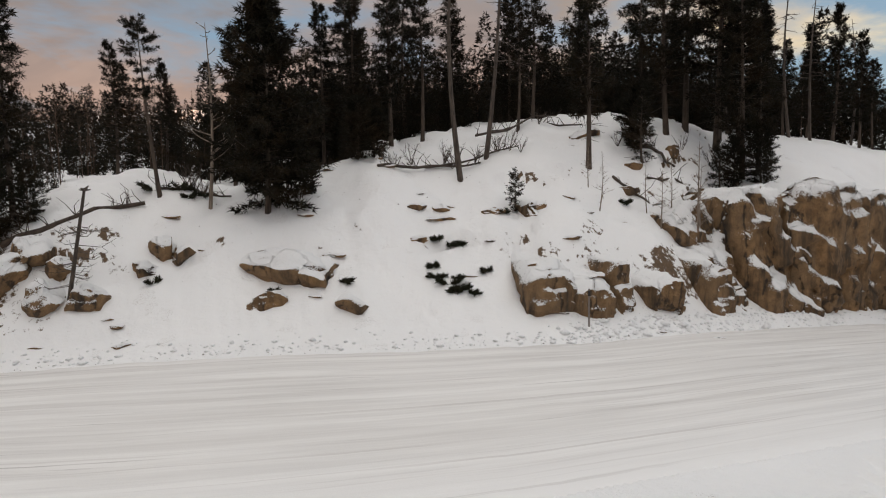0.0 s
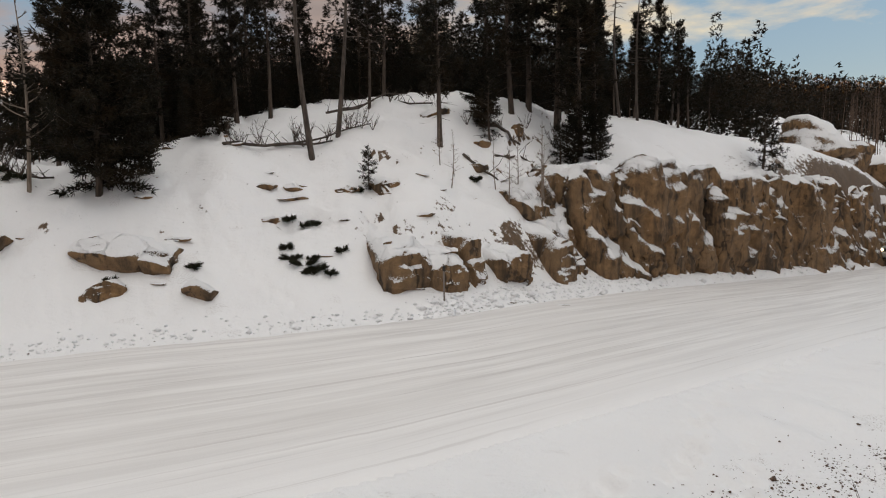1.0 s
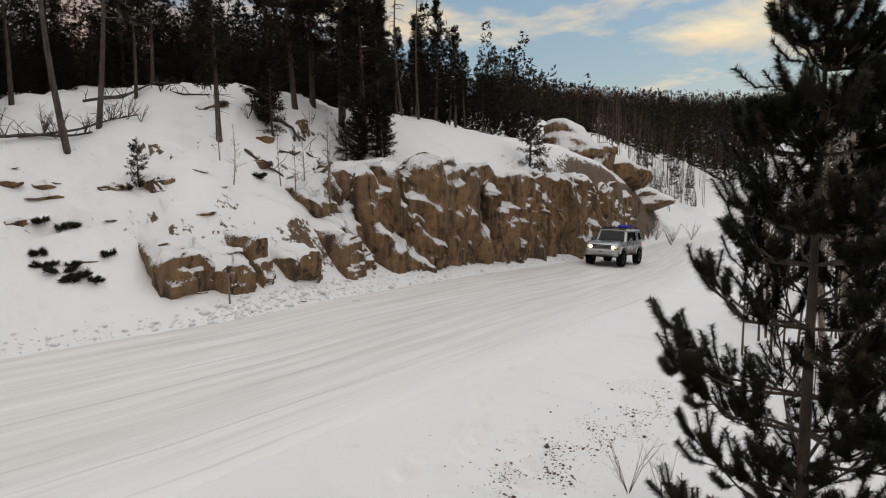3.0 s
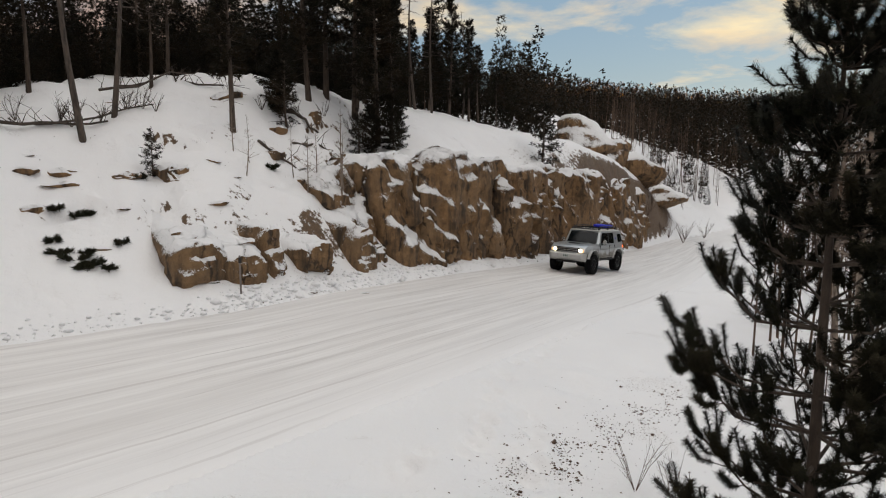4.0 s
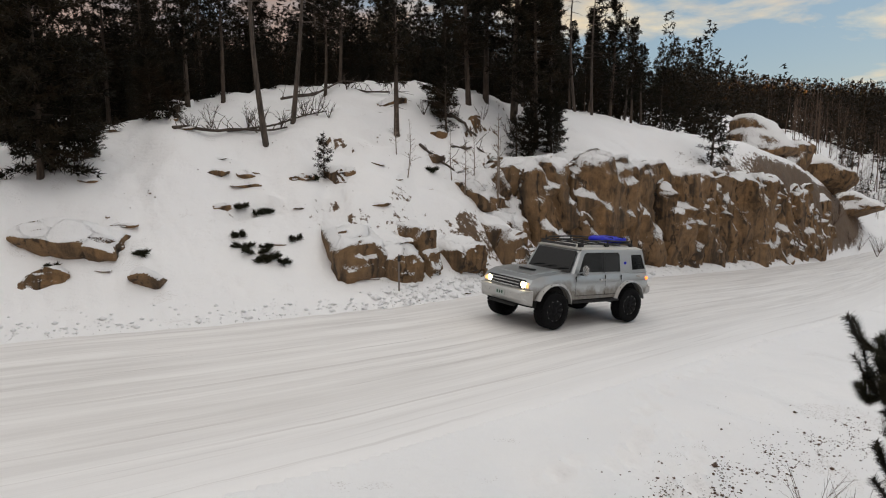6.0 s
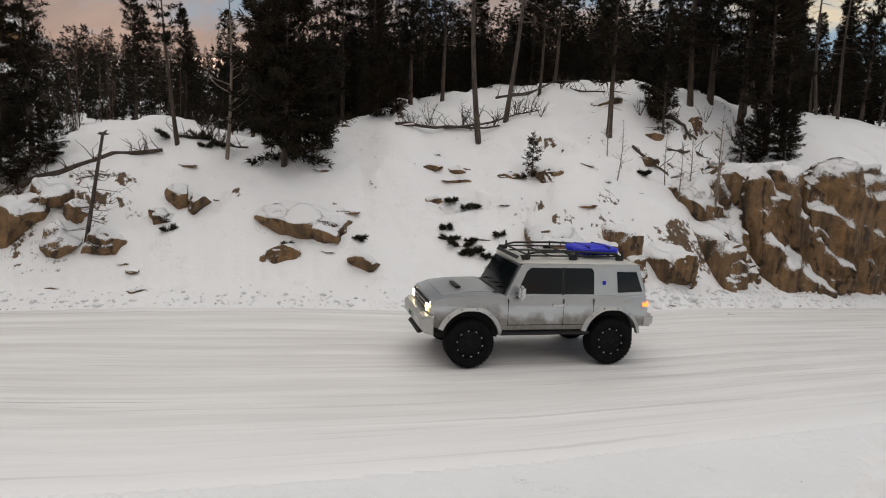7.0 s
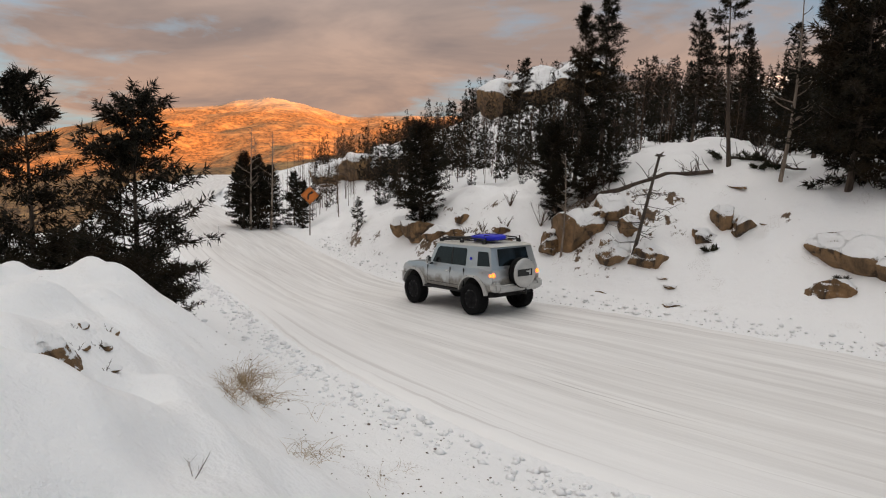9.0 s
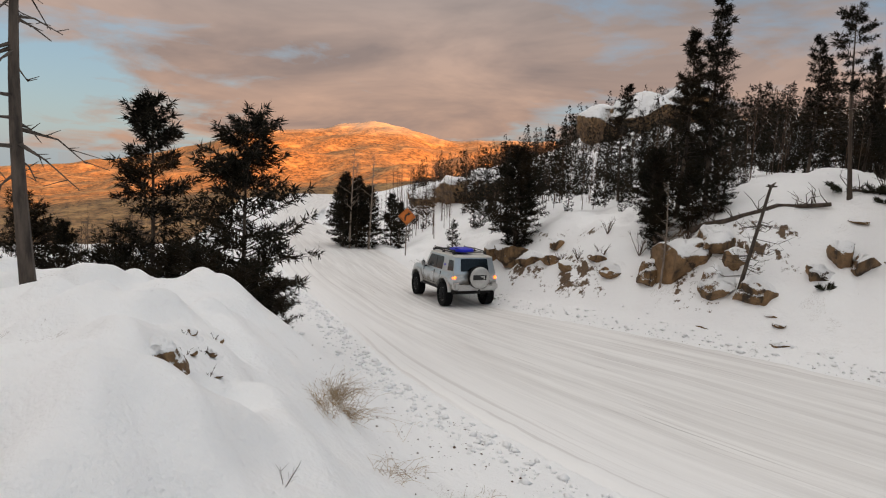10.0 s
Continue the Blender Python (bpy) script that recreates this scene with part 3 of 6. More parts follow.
def build_rocks():
    plain_label = "brown granite outcrop half buried in the snow bank"
    cap = "brown granite boulder with a thick cap of snow"
    block(3.05, 17.35, 1.75, 2.9, 0.95, 1.75, 8, 1, cap)
    block(4.25, 17.5, 1.35, 2.6, 0.80, 1.55, 18, 2, cap)
    block(5.15, 18.0, 0.75, 2.0, 1.40, 1.6, 26, 3, cap)
    block(6.55, 18.55, 1.5, 2.0, 0.95, 1.35, 20, 4, "low brown granite boulder dusted with snow")
    block(8.55, 19.55, 1.25, 2.4, 1.15, 2.2, 34, 5, "tall wedge of granite with snow on its back")
    block(9.35, 20.15, 0.8, 1.8, 0.70, 1.4, 30, 36, "tall wedge of granite with snow on its back")
    block(3.15, 20.75, 0.9, 0.9, 0.30, 0.42, 20, 6, "granite slab tip breaking out of the snow")
    rock(-4.3, 18.2, 1.15, 0.55, 0.42, 0.05, 4, 7, "long slanting granite ledge jutting from the snow bank", cuts=7, tilt=13)
    rock(-3.5, 18.05, 0.62, 0.5, 0.36, 0.0, -8, 32, plain_label, cuts=7, tilt=10)
    rock(-2.4, 17.1, 0.40, 0.35, 0.34, 0.0, 20, 8, plain_label, tilt=20)
    rock(-4.78, 17.25, 0.48, 0.4, 0.30, 0.02, -15, 9, plain_label)
    rock(-8.2, 18.95, 0.36, 0.4, 0.36, 0.02, 30, 10, plain_label)
    rock(-7.65, 18.9, 0.38, 0.4, 0.32, 0.0, -10, 11, plain_label)
    rock(-8.35, 18.2, 0.45, 0.35, 0.26, 0.0, 50, 12, plain_label)
    rock(-9.55, 17.3, 0.62, 0.45, 0.42, 0.02, 5, 13, plain_label)
    rock(-10.75, 17.3, 0.55, 0.5, 0.46, 0.05, -25, 14, plain_label, tilt=15)
    rock(-10.6, 17.95, 0.34, 0.4, 0.34, 0.0, 15, 15, plain_label)
    rock(-12.3, 17.75, 0.95, 0.7, 0.66, 0.1, 15, 16, plain_label, tilt=-18)
    rock(-11.7, 18.3, 0.55, 0.55, 0.5, 0.05, 65, 17, plain_label)
    rock(-13.2, 17.6, 0.5, 0.5, 0.45, 0.05, 25, 33, plain_label)
    rock(-19.7, 17.5, 1.05, 0.6, 0.50, 0.1, 20, 18, "brown granite outcrop below a bushy pine")
    rock(-21.0, 17.9, 0.6, 0.6, 0.45, 0.05, 70, 19, plain_label)
    rock(-18.6, 17.2, 0.45, 0.4, 0.3, 0.0, 30, 34, plain_label)
    rock(-5.08, 1.13, 0.12, 0.15, 0.19, 0.02, 35, 20, "small pointed stone poking out of the near snow mound", tilt=-20)
    # knolls behind the crest and beyond the cut
    for az, r, a, b, c, up in ((-41.5, 50, 2.6, 2.2, 1.7, 0.4), (-43.6, 53, 2.8, 2.2, 1.6, 0.2), (-45.8, 57, 2.6, 2.0, 1.5, 0.1), (-48.0, 62, 2.4, 2.0, 1.2, 0.0)):
        x, y, _ = spot(az, r)
        rock(x, y, a, b, c, up, az, 50 + int(r), "snowy granite knoll beyond the road cut", cuts=12)
    for az, r, a, c, up in ((38.8, 72, 4.2, 2.4, 2.4), (35.5, 74, 3.6, 2.0, 2.2), (41.5, 73, 3.0, 2.0, 1.4), (53.5, 62, 3.0, 1.8, 0.9), (56.0, 66, 3.2, 1.6, 0.9), (51.0, 60, 2.4, 1.6, 0.7)):
        x, y, _ = spot(az, r)
        rock(x, y, a, 2.6, c, up, az, 80 + int(r), "snowy granite knob above the woods", cuts=12)


def build_cliff():
    """The blasted rock face: tall jointed columns of granite side by side."""
    cliff = thing("rock_cliff", pose(0, 0, 0), "tall brown granite road cut with snow on its ledges", "cliff")
    rnd = random.Random(41)
    az = -24.6
    k = 0
    while az > -46.6:
        foot_r = float(np.interp(az, AZ, EDGE_R)) + 1.9
        wide = rnd.uniform(1.6, 4.2) if az < -28 else 2.0
        x, y, _ = spot(az, foot_r)
        along = math.atan2(float(far_edge(x + 0.5) - far_edge(x - 0.5)), 1.0)
        d_az = math.degrees(wide / foot_r) * max(0.3, abs(math.cos(along - radians(az))) * 0.95)
        mid = az - d_az / 2
        foot_r = float(np.interp(mid, AZ, EDGE_R)) + (1.25 if mid > -37 else 0.75) + rnd.uniform(-0.2, 0.35)
        top_e = float(curve(mid, (-47, -3.4), (-44.5, -1.9), (-42.5, -2.3), (-40, -1.9), (-37.5, -1.0), (-35, -1.3), (-33, -0.5), (-31.5, -0.1), (-30, -1.6), (-28, -1.0), (-26, -1.2), (-24, -3.0)))
        x, y, g = spot(mid, foot_r)
        top = EYE_Z + (foot_r + 0.7) * math.tan(radians(top_e)) + rnd.uniform(-0.45, 0.35)
        base = float(road_z(x)) - 0.3
        tall, deep = top - base, 2.6
        lean = float(curve(mid, (-47, 0.10), (-31, 0.06), (-28.5, 0.25), (-24, 0.75)))
        bm = bmesh.new()
        bmesh.ops.create_cube(bm, size=1.0)
        bmesh.ops.subdivide_edges(bm, edges=bm.edges[:], cuts=25, use_grid_fill=True)
        off = Vector((rnd.uniform(0, 90), k * 7.3, 3.0))
        joints = [(rnd.uniform(0.15, 0.95), rnd.uniform(-0.14, 0.20), rnd.uniform(-0.9, 0.9)) for _ in range(6)]
        for v in bm.verts:
            u, w, h = v.co.x, v.co.y, v.co.z + 0.5
            edge = max(0.0, abs(u) - 0.33) / 0.17
            px = u * (wide * 1.42)
            py = (w + 0.5) * deep + lean * tall * h * (1 if w < 0.45 else 0.3)
            front = 1.0 if w < 0.2 else 0.4
            py += front * edge * edge * 0.42
            for at, amount, skew in joints:
                if h + skew * u > at:
                    py += amount * front
            h2 = h - 0.10 * max(0, h - 0.8) * edge * 5
            if h > 0.9:
                py += front * 0.25 * (h - 0.9) * 10 * (0.5 - w)
            p = Vector((px, py, h2 * tall))
            q = p + off
            n1 = noise.fractal(Vector((q.x * 0.8, q.y * 0.8, q.z * 0.6)), 0.9, 2.0, 4)
            n2 = noise.cell(Vector((q.x * 1.1 + 0.3 * q.z, q.y * 1.1, q.z * 0.6 - 0.25 * q.x))) - 0.5
            n3 = noise.fractal(q * 2.6, 0.9, 2.1, 3)
            p += Vector((0.08 * n3, -0.30 * n1 - 0.24 * n2 - 0.07 * n3, (0.16 * n1 + 0.1 * n3) * (0.3 + 0.7 * h)))
            v.co = p
        face = part("rock_column", bm, ROCK, cliff, smooth=True)
        tangent = math.degrees(math.atan2(float(far_edge(x + 0.5) - far_edge(x - 0.5)), 1.0))
        face.matrix_basis = pose(x, y, base, 0, 0, tangent * 0.9 + rnd.uniform(-9, 9))
        az -= d_az
        k += 1


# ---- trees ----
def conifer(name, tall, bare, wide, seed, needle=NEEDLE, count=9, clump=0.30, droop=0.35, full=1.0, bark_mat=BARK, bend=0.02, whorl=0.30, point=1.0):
    """A pine or spruce of trunk, limbs and needle clumps. bare: share of the trunk without crown."""
    rnd = random.Random(seed)
    top = Vector((rnd.uniform(-bend, bend) * tall, rnd.uniform(-bend, bend) * tall, tall))
    sway = Vector((rnd.uniform(-1, 1), rnd.uniform(-1, 1), 0)) * bend * tall
    base_r = 0.0105 * tall + 0.022

    def at(f):
        return top * f + sway * math.sin(f * math.pi)

    root = thing(name, pose(0, 0, 0), "", "")
    wood = Soup()
    fs = [i / 11 for i in range(12)]
    wood.tube([at(f) for f in fs], [base_r * (1.12 if f == 0 else 1 - 0.93 * f) for f in fs], 8)
    leaf = Soup()
    z = bare * tall
    while z < tall * 0.985:
        f = z / tall
        g = (f - bare) / (1 - bare)
        reach = wide * min(1.0, 0.45 + 2.2 * g) * (1 - g) ** (0.72 * point) + 0.10
        for _ in range(rnd.choice((3, 4, 4, 5))):
            if rnd.random() > full:
                continue
            a = rnd.uniform(0, 2 * math.pi)
            far = reach * rnd.uniform(0.55, 1.2)
            start = at(min(1, f + rnd.uniform(-0.01, 0.02)))
            out = Vector((math.cos(a), math.sin(a), 0))
            lift = rnd.uniform(-0.1, 0.35) + 0.5 * g
            tip = start + out * far + Vector((0, 0, far * (lift - droop * (1 - g))))
            mid = start + out * far * 0.55 + Vector((0, 0, far * (lift * 0.5 - droop * 0.75 * (1 - g))))
            wood.tube([start, mid, tip], [base_r * 0.22 * (1 - 0.7 * f) + 0.006, 0.010, 0.004], 3)
            n = max(4, int(count * (0.35 + far / max(wide, 0.1)) * 1.35))
            for i in range(n):
                s = 0.22 + 0.80 * (i + rnd.random()) / n
                p = start + (mid - start) * (s / 0.55) if s < 0.55 else mid + (tip - mid) * ((s - 0.55) / 0.45)
                side = Vector((-out.y, out.x, 0)) * rnd.uniform(-1, 1) * 0.34 * far * (1.05 - s)
                d = (out + side.normalized() * rnd.uniform(0, 0.9) + Vector((0, 0, rnd.uniform(-0.15, 0.55)))).normalized()
                leaf.spray(p + side + Vector((0, 0, rnd.uniform(-0.06, 0.06))), d, clump * rnd.uniform(0.42, 0.78), 8, rnd, 0.8, 0.10)
        z += whorl * rnd.uniform(0.6, 1.25) * (1.1 - 0.45 * g) * max(0.5, tall / 8)
    # dead stubs on the bare trunk
    for _ in range(int(22 * bare)):
        f = rnd.uniform(0.12, max(0.15, bare))
        a, far = rnd.uniform(0, 2 * math.pi), rnd.uniform(0.2, 0.75)
        p = at(f)
        wood.tube([p, p + Vector((math.cos(a) * far, math.sin(a) * far, rnd.uniform(-0.25, 0.1) * far))], [0.014, 0.004], 3)
    wood.make("trunk", bark_mat, root)
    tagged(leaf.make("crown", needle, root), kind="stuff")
    return root


def bare_tree(name, tall, seed, mat=PALE_BARK, limbs=16, spread=0.22, thick=0.010, low=0.35, forks=4, droop=-0.5, bend=0.03):
    """A leafless tree: stem, limbs and twigs."""
    rnd = random.Random(seed)
    root = thing(name, pose(0, 0, 0), "", "")
    stem, twigs = Soup(), Soup()
    top = Vector((rnd.uniform(-bend, bend) * tall, rnd.uniform(-bend, bend) * tall, tall))
    sway = Vector((rnd.uniform(-1, 1), rnd.uniform(-1, 1), 0)) * bend * tall

    def at(f):
        return top * f + sway * math.sin(f * math.pi)

    fs = [i / 9 for i in range(10)]
    base_r = thick * tall + 0.01
    stem.tube([at(f) for f in fs], [base_r * (1 - 0.88 * f) for f in fs], 6)
    for _ in range(limbs):
        f = rnd.uniform(low, 0.97)
        a, far = rnd.uniform(0, 2 * math.pi), tall * spread * rnd.uniform(0.4, 1.0) * (1.15 - f)
        out = Vector((math.cos(a), math.sin(a), -droop + rnd.uniform(-0.2, 0.3))).normalized()
        p = at(f)
        q = p + out * far * 0.5 + Vector((0, 0, rnd.uniform(-0.05, 0.05)))
        e = q + (out + Vector((rnd.uniform(-.3, .3), rnd.uniform(-.3, .3), 0.25 if droop < 0 else -0.3))).normalized() * far * 0.55
        twigs.tube([p, q, e], [base_r * 0.34 * (1 - 0.6 * f) + 0.006, 0.011, 0.006], 3)
        for _ in range(forks):
            s = rnd.uniform(0.25, 1)
            b = p + (q - p) * (s * 2) if s < 0.5 else q + (e - q) * (s * 2 - 1)
            w = (out + Vector((rnd.gauss(0, 0.6), rnd.gauss(0, 0.6), rnd.gauss(0.1, 0.4)))).normalized() * far * rnd.uniform(0.15, 0.4)
            twigs.tube([b, b + w], [0.008, 0.004], 3)
    stem.make("trunk", mat, root)
    tagged(twigs.make("branches", mat, root), kind="stuff")
    return root


def scale_to(m, s):
    return m @ Matrix.Diagonal((s, s, s, 1))


def plant(proto, tall, x, y, height, label, category, group, turn, lean=(0, 0), sink=0.06):
    """A copy of a tree, at its height, on the ground."""
    ob = copy_thing(proto, Matrix())
    s = height / tall
    lx, ly = lean
    tilt = Matrix.Rotation(math.atan2(math.hypot(lx, ly), height), 4, Vector((-ly, lx, 0))) if lx or ly else Matrix()
    ob.matrix_basis = Matrix.Translation((x, y, float(ground_z(x, y)) - sink)) @ tilt @ Matrix.Rotation(radians(turn), 4, "Z") @ Matrix.Diagonal((s, s, s, 1))
    return tagged(ob, label, category, group)


def retire(*protos):
    for p in protos:
        for o in (*p.children_recursive, p):
            bpy.data.objects.remove(o)


def build_trees():
    rnd = random.Random(5)
    spruce = conifer("spruce_tree", 6.0, 0.06, 1.95, 11, count=17, clump=0.32, droop=0.28, whorl=0.19, point=0.95)
    slim = [conifer("pine_tree", 8.0, b, w, s, count=9, clump=0.30, droop=0.2, whorl=0.26) for b, w, s in ((0.25, 1.05, 21), (0.4, 1.15, 22), (0.15, 1.2, 23), (0.5, 1.0, 24))]
    lodge = [conifer("lodgepole_pine", 8.0, b, w, s, count=10, clump=0.30, droop=0.1, full=0.85, point=0.6, bend=0.03) for b, w, s in ((0.55, 1.05, 31), (0.45, 1.2, 32))]
    young = conifer("young_spruce", 2.2, 0.05, 0.55, 41, count=6, clump=0.17, droop=0.1, whorl=0.30, point=1.0, full=0.85)
    bushy = conifer("bushy_pine", 4.5, 0.04, 1.35, 51, count=12, clump=0.27, droop=0.05, whorl=0.20, point=0.55)
    aspen = [bare_tree("aspen_tree", 5.0, s, limbs=26, low=0.22, spread=0.26) for s in (61, 62, 63)]
    dead = [bare_tree("dead_pine", 8.0, s, GREY_BARK, limbs=34, spread=0.16, thick=0.0095, low=0.3, droop=0.15, forks=3) for s in (71, 72)]
    dark = "tall dark green pine on the snowy hill"
    g = "pines on the hill"
    # the landmark trees
    plant(spruce, 6.0, -5.5, 20.6, 6.7, "large dense dark spruce with branches down to the snow", "tree", g, 0)
    plant(dead[0], 8.0, 0.62, 23.1, 10.0, "tall dead pine trunk with bare twigs", "tree", "dead trees", 20, (0.2, 0))
    plant(dead[1], 8.0, 1.61, 24.5, 9.0, "leaning dead pine trunk on the crest", "tree", "dead trees", 70, (0.75, 0))
    plant(lodge[0], 8.0, -9.13, 21.25, 5.7, "lodgepole pine with a bare lower trunk", "tree", g, 40, (-0.3, 0))
    plant(slim[0], 8.0, 5.21, 23.6, 8.0, "slender pine with its lower branches over the snow", "tree", g, 10)
    plant(young, 2.2, 7.4, 24.6, 2.5, "young spruce on the snowy slope", "tree", "young spruces", 0)
    plant(young, 2.2, 10.4, 24.8, 1.85, "young spruce on the snowy slope", "tree", "young spruces", 80)
    plant(young, 2.2, 2.32, 21.3, 1.4, "small spruce sapling above a rock", "tree", "young spruces", 140)
    plant(young, 2.2, 22.3, 28.1, 3.7, "young spruce at the edge of the rock cut", "tree", "young spruces", 200)
    rows = ((9.3, 27.6, 9.5, 2), (10.3, 28.2, 10.5, 0), (11.3, 27.4, 10.2, 2), (12.2, 27.2, 9.6, 0), (11.9, 28.6, 8.5, 1), (8.7, 29.3, 7.2, 3), (13.6, 28.8, 6.2, 2),
            (14.6, 30.5, 5.4, 0), (16.3, 31.8, 4.5, 1), (4.0, 29.5, 6.6, 1), (3.2, 31.5, 6.2, 0), (6.6, 31.2, 5.3, 3))
    for x, y, h, k in rows:
        plant(slim[k], 8.0, x, y, h, dark, "tree", g, rnd.uniform(0, 360))
    rows = ((-0.8, 27.0, 6.4, 1), (-2.0, 26.0, 6.9, 0), (-3.2, 25.5, 6.2, 2), (-3.9, 27.2, 7.4, 3), (-1.6, 29.3, 7.6, 1), (0.4, 30.3, 6.8, 2), (-6.9, 26.2, 7.0, 1), (-5.0, 28.0, 7.0, 0),
            (-8.3, 26.4, 6.0, 3), (-10.6, 25.4, 4.3, 2), (-12.2, 24.8, 5.0, 1))
    for x, y, h, k in rows:
        plant(slim[k], 8.0, x, y, h, dark, "tree", g, rnd.uniform(0, 360))
    for x, y, h, k in ((15.8, 30.3, 7.5, 0), (16.6, 30.0, 7.0, 1), (12.9, 30.0, 9.5, 0), (20.3, 33.0, 6.2, 1)):
        plant(dead[k], 8.0, x, y, h, "grey dead pine behind the crest", "tree", "dead trees", rnd.uniform(0, 360))
    for x, y, h, k in ((18.2, 31.0, 6.3, 2), (19.6, 31.2, 5.4, 0), (21.0, 32.4, 4.4, 3), (17.2, 31.4, 5.3, 2), (22.4, 32.6, 3.5, 1)):
        plant(slim[k], 8.0, x, y, h, dark, "tree", g, rnd.uniform(0, 360))
    for x, y, h, k in ((11.5, 25.4, 8.2, 2), (12.4, 26.0, 7.4, 0), (7.9, 26.2, 3.6, 2), (3.1, 27.2, 5.4, 1)):
        plant(slim[k], 8.0, x, y, h, "dark pine with low branches over the snowy slope", "tree", g, rnd.uniform(0, 360))
    for x, y, h in ((7.4, 25.6, 2.6), (12.0, 24.9, 2.4), (11.0, 25.0, 2.0), (-6.4, 22.6, 2.4), (-4.4, 21.6, 1.5)):
        plant(bushy, 4.5, x, y, h, "low bushy dark pine on the snowy slope", "tree", g, rnd.uniform(0, 360))
    # aspens on the rocks and the slope
    for x, y, h, k in ((8.27, 21.3, 3.8, 0), (8.5, 21.6, 3.0, 1), (7.19, 21.7, 2.0, 2), (7.6, 22.0, 2.3, 0), (5.13, 21.6, 2.0, 1), (9.94, 22.4, 2.7, 2), (10.2, 22.9, 2.2, 0), (-7.44, 21.0, 5.8, 1),
                       (6.9, 22.3, 1.8, 1), (5.0, 22.7, 1.7, 2)):
        plant(aspen[k], 5.0, x, y, h, "thin leafless aspen growing through the snow", "tree", "bare aspens", rnd.uniform(0, 360))
    # far left part of the hill
    plant(slim[2], 8.0, -13.9, 19.6, 6.3, "tall dark pine beside a fallen log", "tree", g, 30)
    plant(slim[0], 8.0, -13.1, 20.0, 7.0, "tall dark pine beside a fallen log", "tree", g, 130)
    plant(slim[1], 8.0, -21.5, 25.6, 5.6, dark, "tree", g, 75)
    plant(bushy, 4.5, -20.3, 18.0, 4.1, "bushy green pine above a granite outcrop", "tree", g, 0)
    plant(young, 2.2, -25.2, 18.4, 1.6, "young spruce on the road bank", "tree", "young spruces", 20)
    for x, y, h in ((-12.9, 18.9, 2.2), (-13.8, 18.5, 2.0), (-12.2, 19.3, 1.8), (-14.6, 19.2, 2.6), (-3.0, 23.6, 2.2), (-2.4, 24.2, 1.9)):
        plant(bushy, 4.5, x, y, h, "dark bushy young pine above the rocks", "tree", g, rnd.uniform(0, 360))
    plant(aspen[2], 5.0, -12.54, 17.2, 3.4, "thin leafless tree in front of the rocks", "tree", "bare aspens", 10)
    retire(spruce, young, bushy, *slim, *lodge, *aspen, *dead)


build_rocks()
build_cliff()
build_trees()
# ---- the off-road vehicle ----
BLACK = plain("black_plastic", (0.007, 0.007, 0.007), 0.6)
TYRE = plain("tyre_rubber", (0.006, 0.006, 0.0065), 0.95, 0, 0.3, 18)
TYRE.node_tree.nodes["Principled BSDF"].inputs["Specular IOR Level"].default_value = 0.12
RIM = plain("black_alloy", (0.006, 0.006, 0.007), 0.5, 0.2)
RIM.node_tree.nodes["Principled BSDF"].inputs["Specular IOR Level"].default_value = 0.15
CHROME = plain("bright_metal", (0.55, 0.55, 0.54), 0.22, 1.0, 0.05)
WHITE = plain("roof_paint", (0.50, 0.485, 0.44), 0.4, 0.0, 0.08, 3)
SILVER2 = plain("flare_paint", (0.44, 0.435, 0.42), 0.36, 0.4, 0.1, 5)
BLUE = plain("blue_nylon", (0.003, 0.010, 0.48), 0.45, 0, 0.25, 9)
LAMP = glow("headlamp_lit", (1.0, 0.84, 0.52), 1.6)
TAIL = glow("tail_lamp_lit", (1.0, 0.12, 0.015), 0.9)
UNDER = plain("underbody", (0.005, 0.005, 0.0045), 0.9)


def prism(outline, half, squeeze=None, bevel=0.02):
    """A side outline (x, z) given width; squeeze(x, z) gives the half width at a point."""
    bm = bmesh.new()
    w = squeeze or (lambda x, z: half)
    a = [bm.verts.new((x, 1.0, z)) for x, z in outline]
    b = [bm.verts.new((x, -1.0, z)) for x, z in outline]
    bm.faces.new(a)
    bm.faces.new(b[::-1])
    n = len(outline)
    for i in range(n):
        bm.faces.new((a[i], b[i], b[(i + 1) % n], a[(i + 1) % n]))
    if squeeze:
        for axis, cuts in ((2, [0.62 + 0.06 * i for i in range(24)]), (0, [-2.1 + 0.2 * i for i in range(22)])):
            lo, hi = (f(p[axis // 2] for p in outline) for f in (min, max))
            for c in cuts:
                if lo + 0.01 < c < hi - 0.01:
                    at, way = [0, 0, 0], [0, 0, 0]
                    at[axis], way[axis] = c, 1
                    bmesh.ops.bisect_plane(bm, geom=bm.verts[:] + bm.edges[:] + bm.faces[:], dist=1e-4, plane_co=at, plane_no=way)
    bm.normal_update()
    rim = [e for e in bm.edges if e.verts[0].co.y * e.verts[1].co.y > 0 and len(e.link_faces) == 2 and any(abs(f.normal.y) < 0.5 for f in e.link_faces) and any(abs(f.normal.y) > 0.5 for f in e.link_faces)]
    for v in bm.verts:
        v.co.y = math.copysign(w(v.co.x, v.co.z), v.co.y)
    if bevel:
        bmesh.ops.bevel(bm, geom=rim, offset=bevel, segments=3, profile=0.6, affect="EDGES", clamp_overlap=True)
    return bm


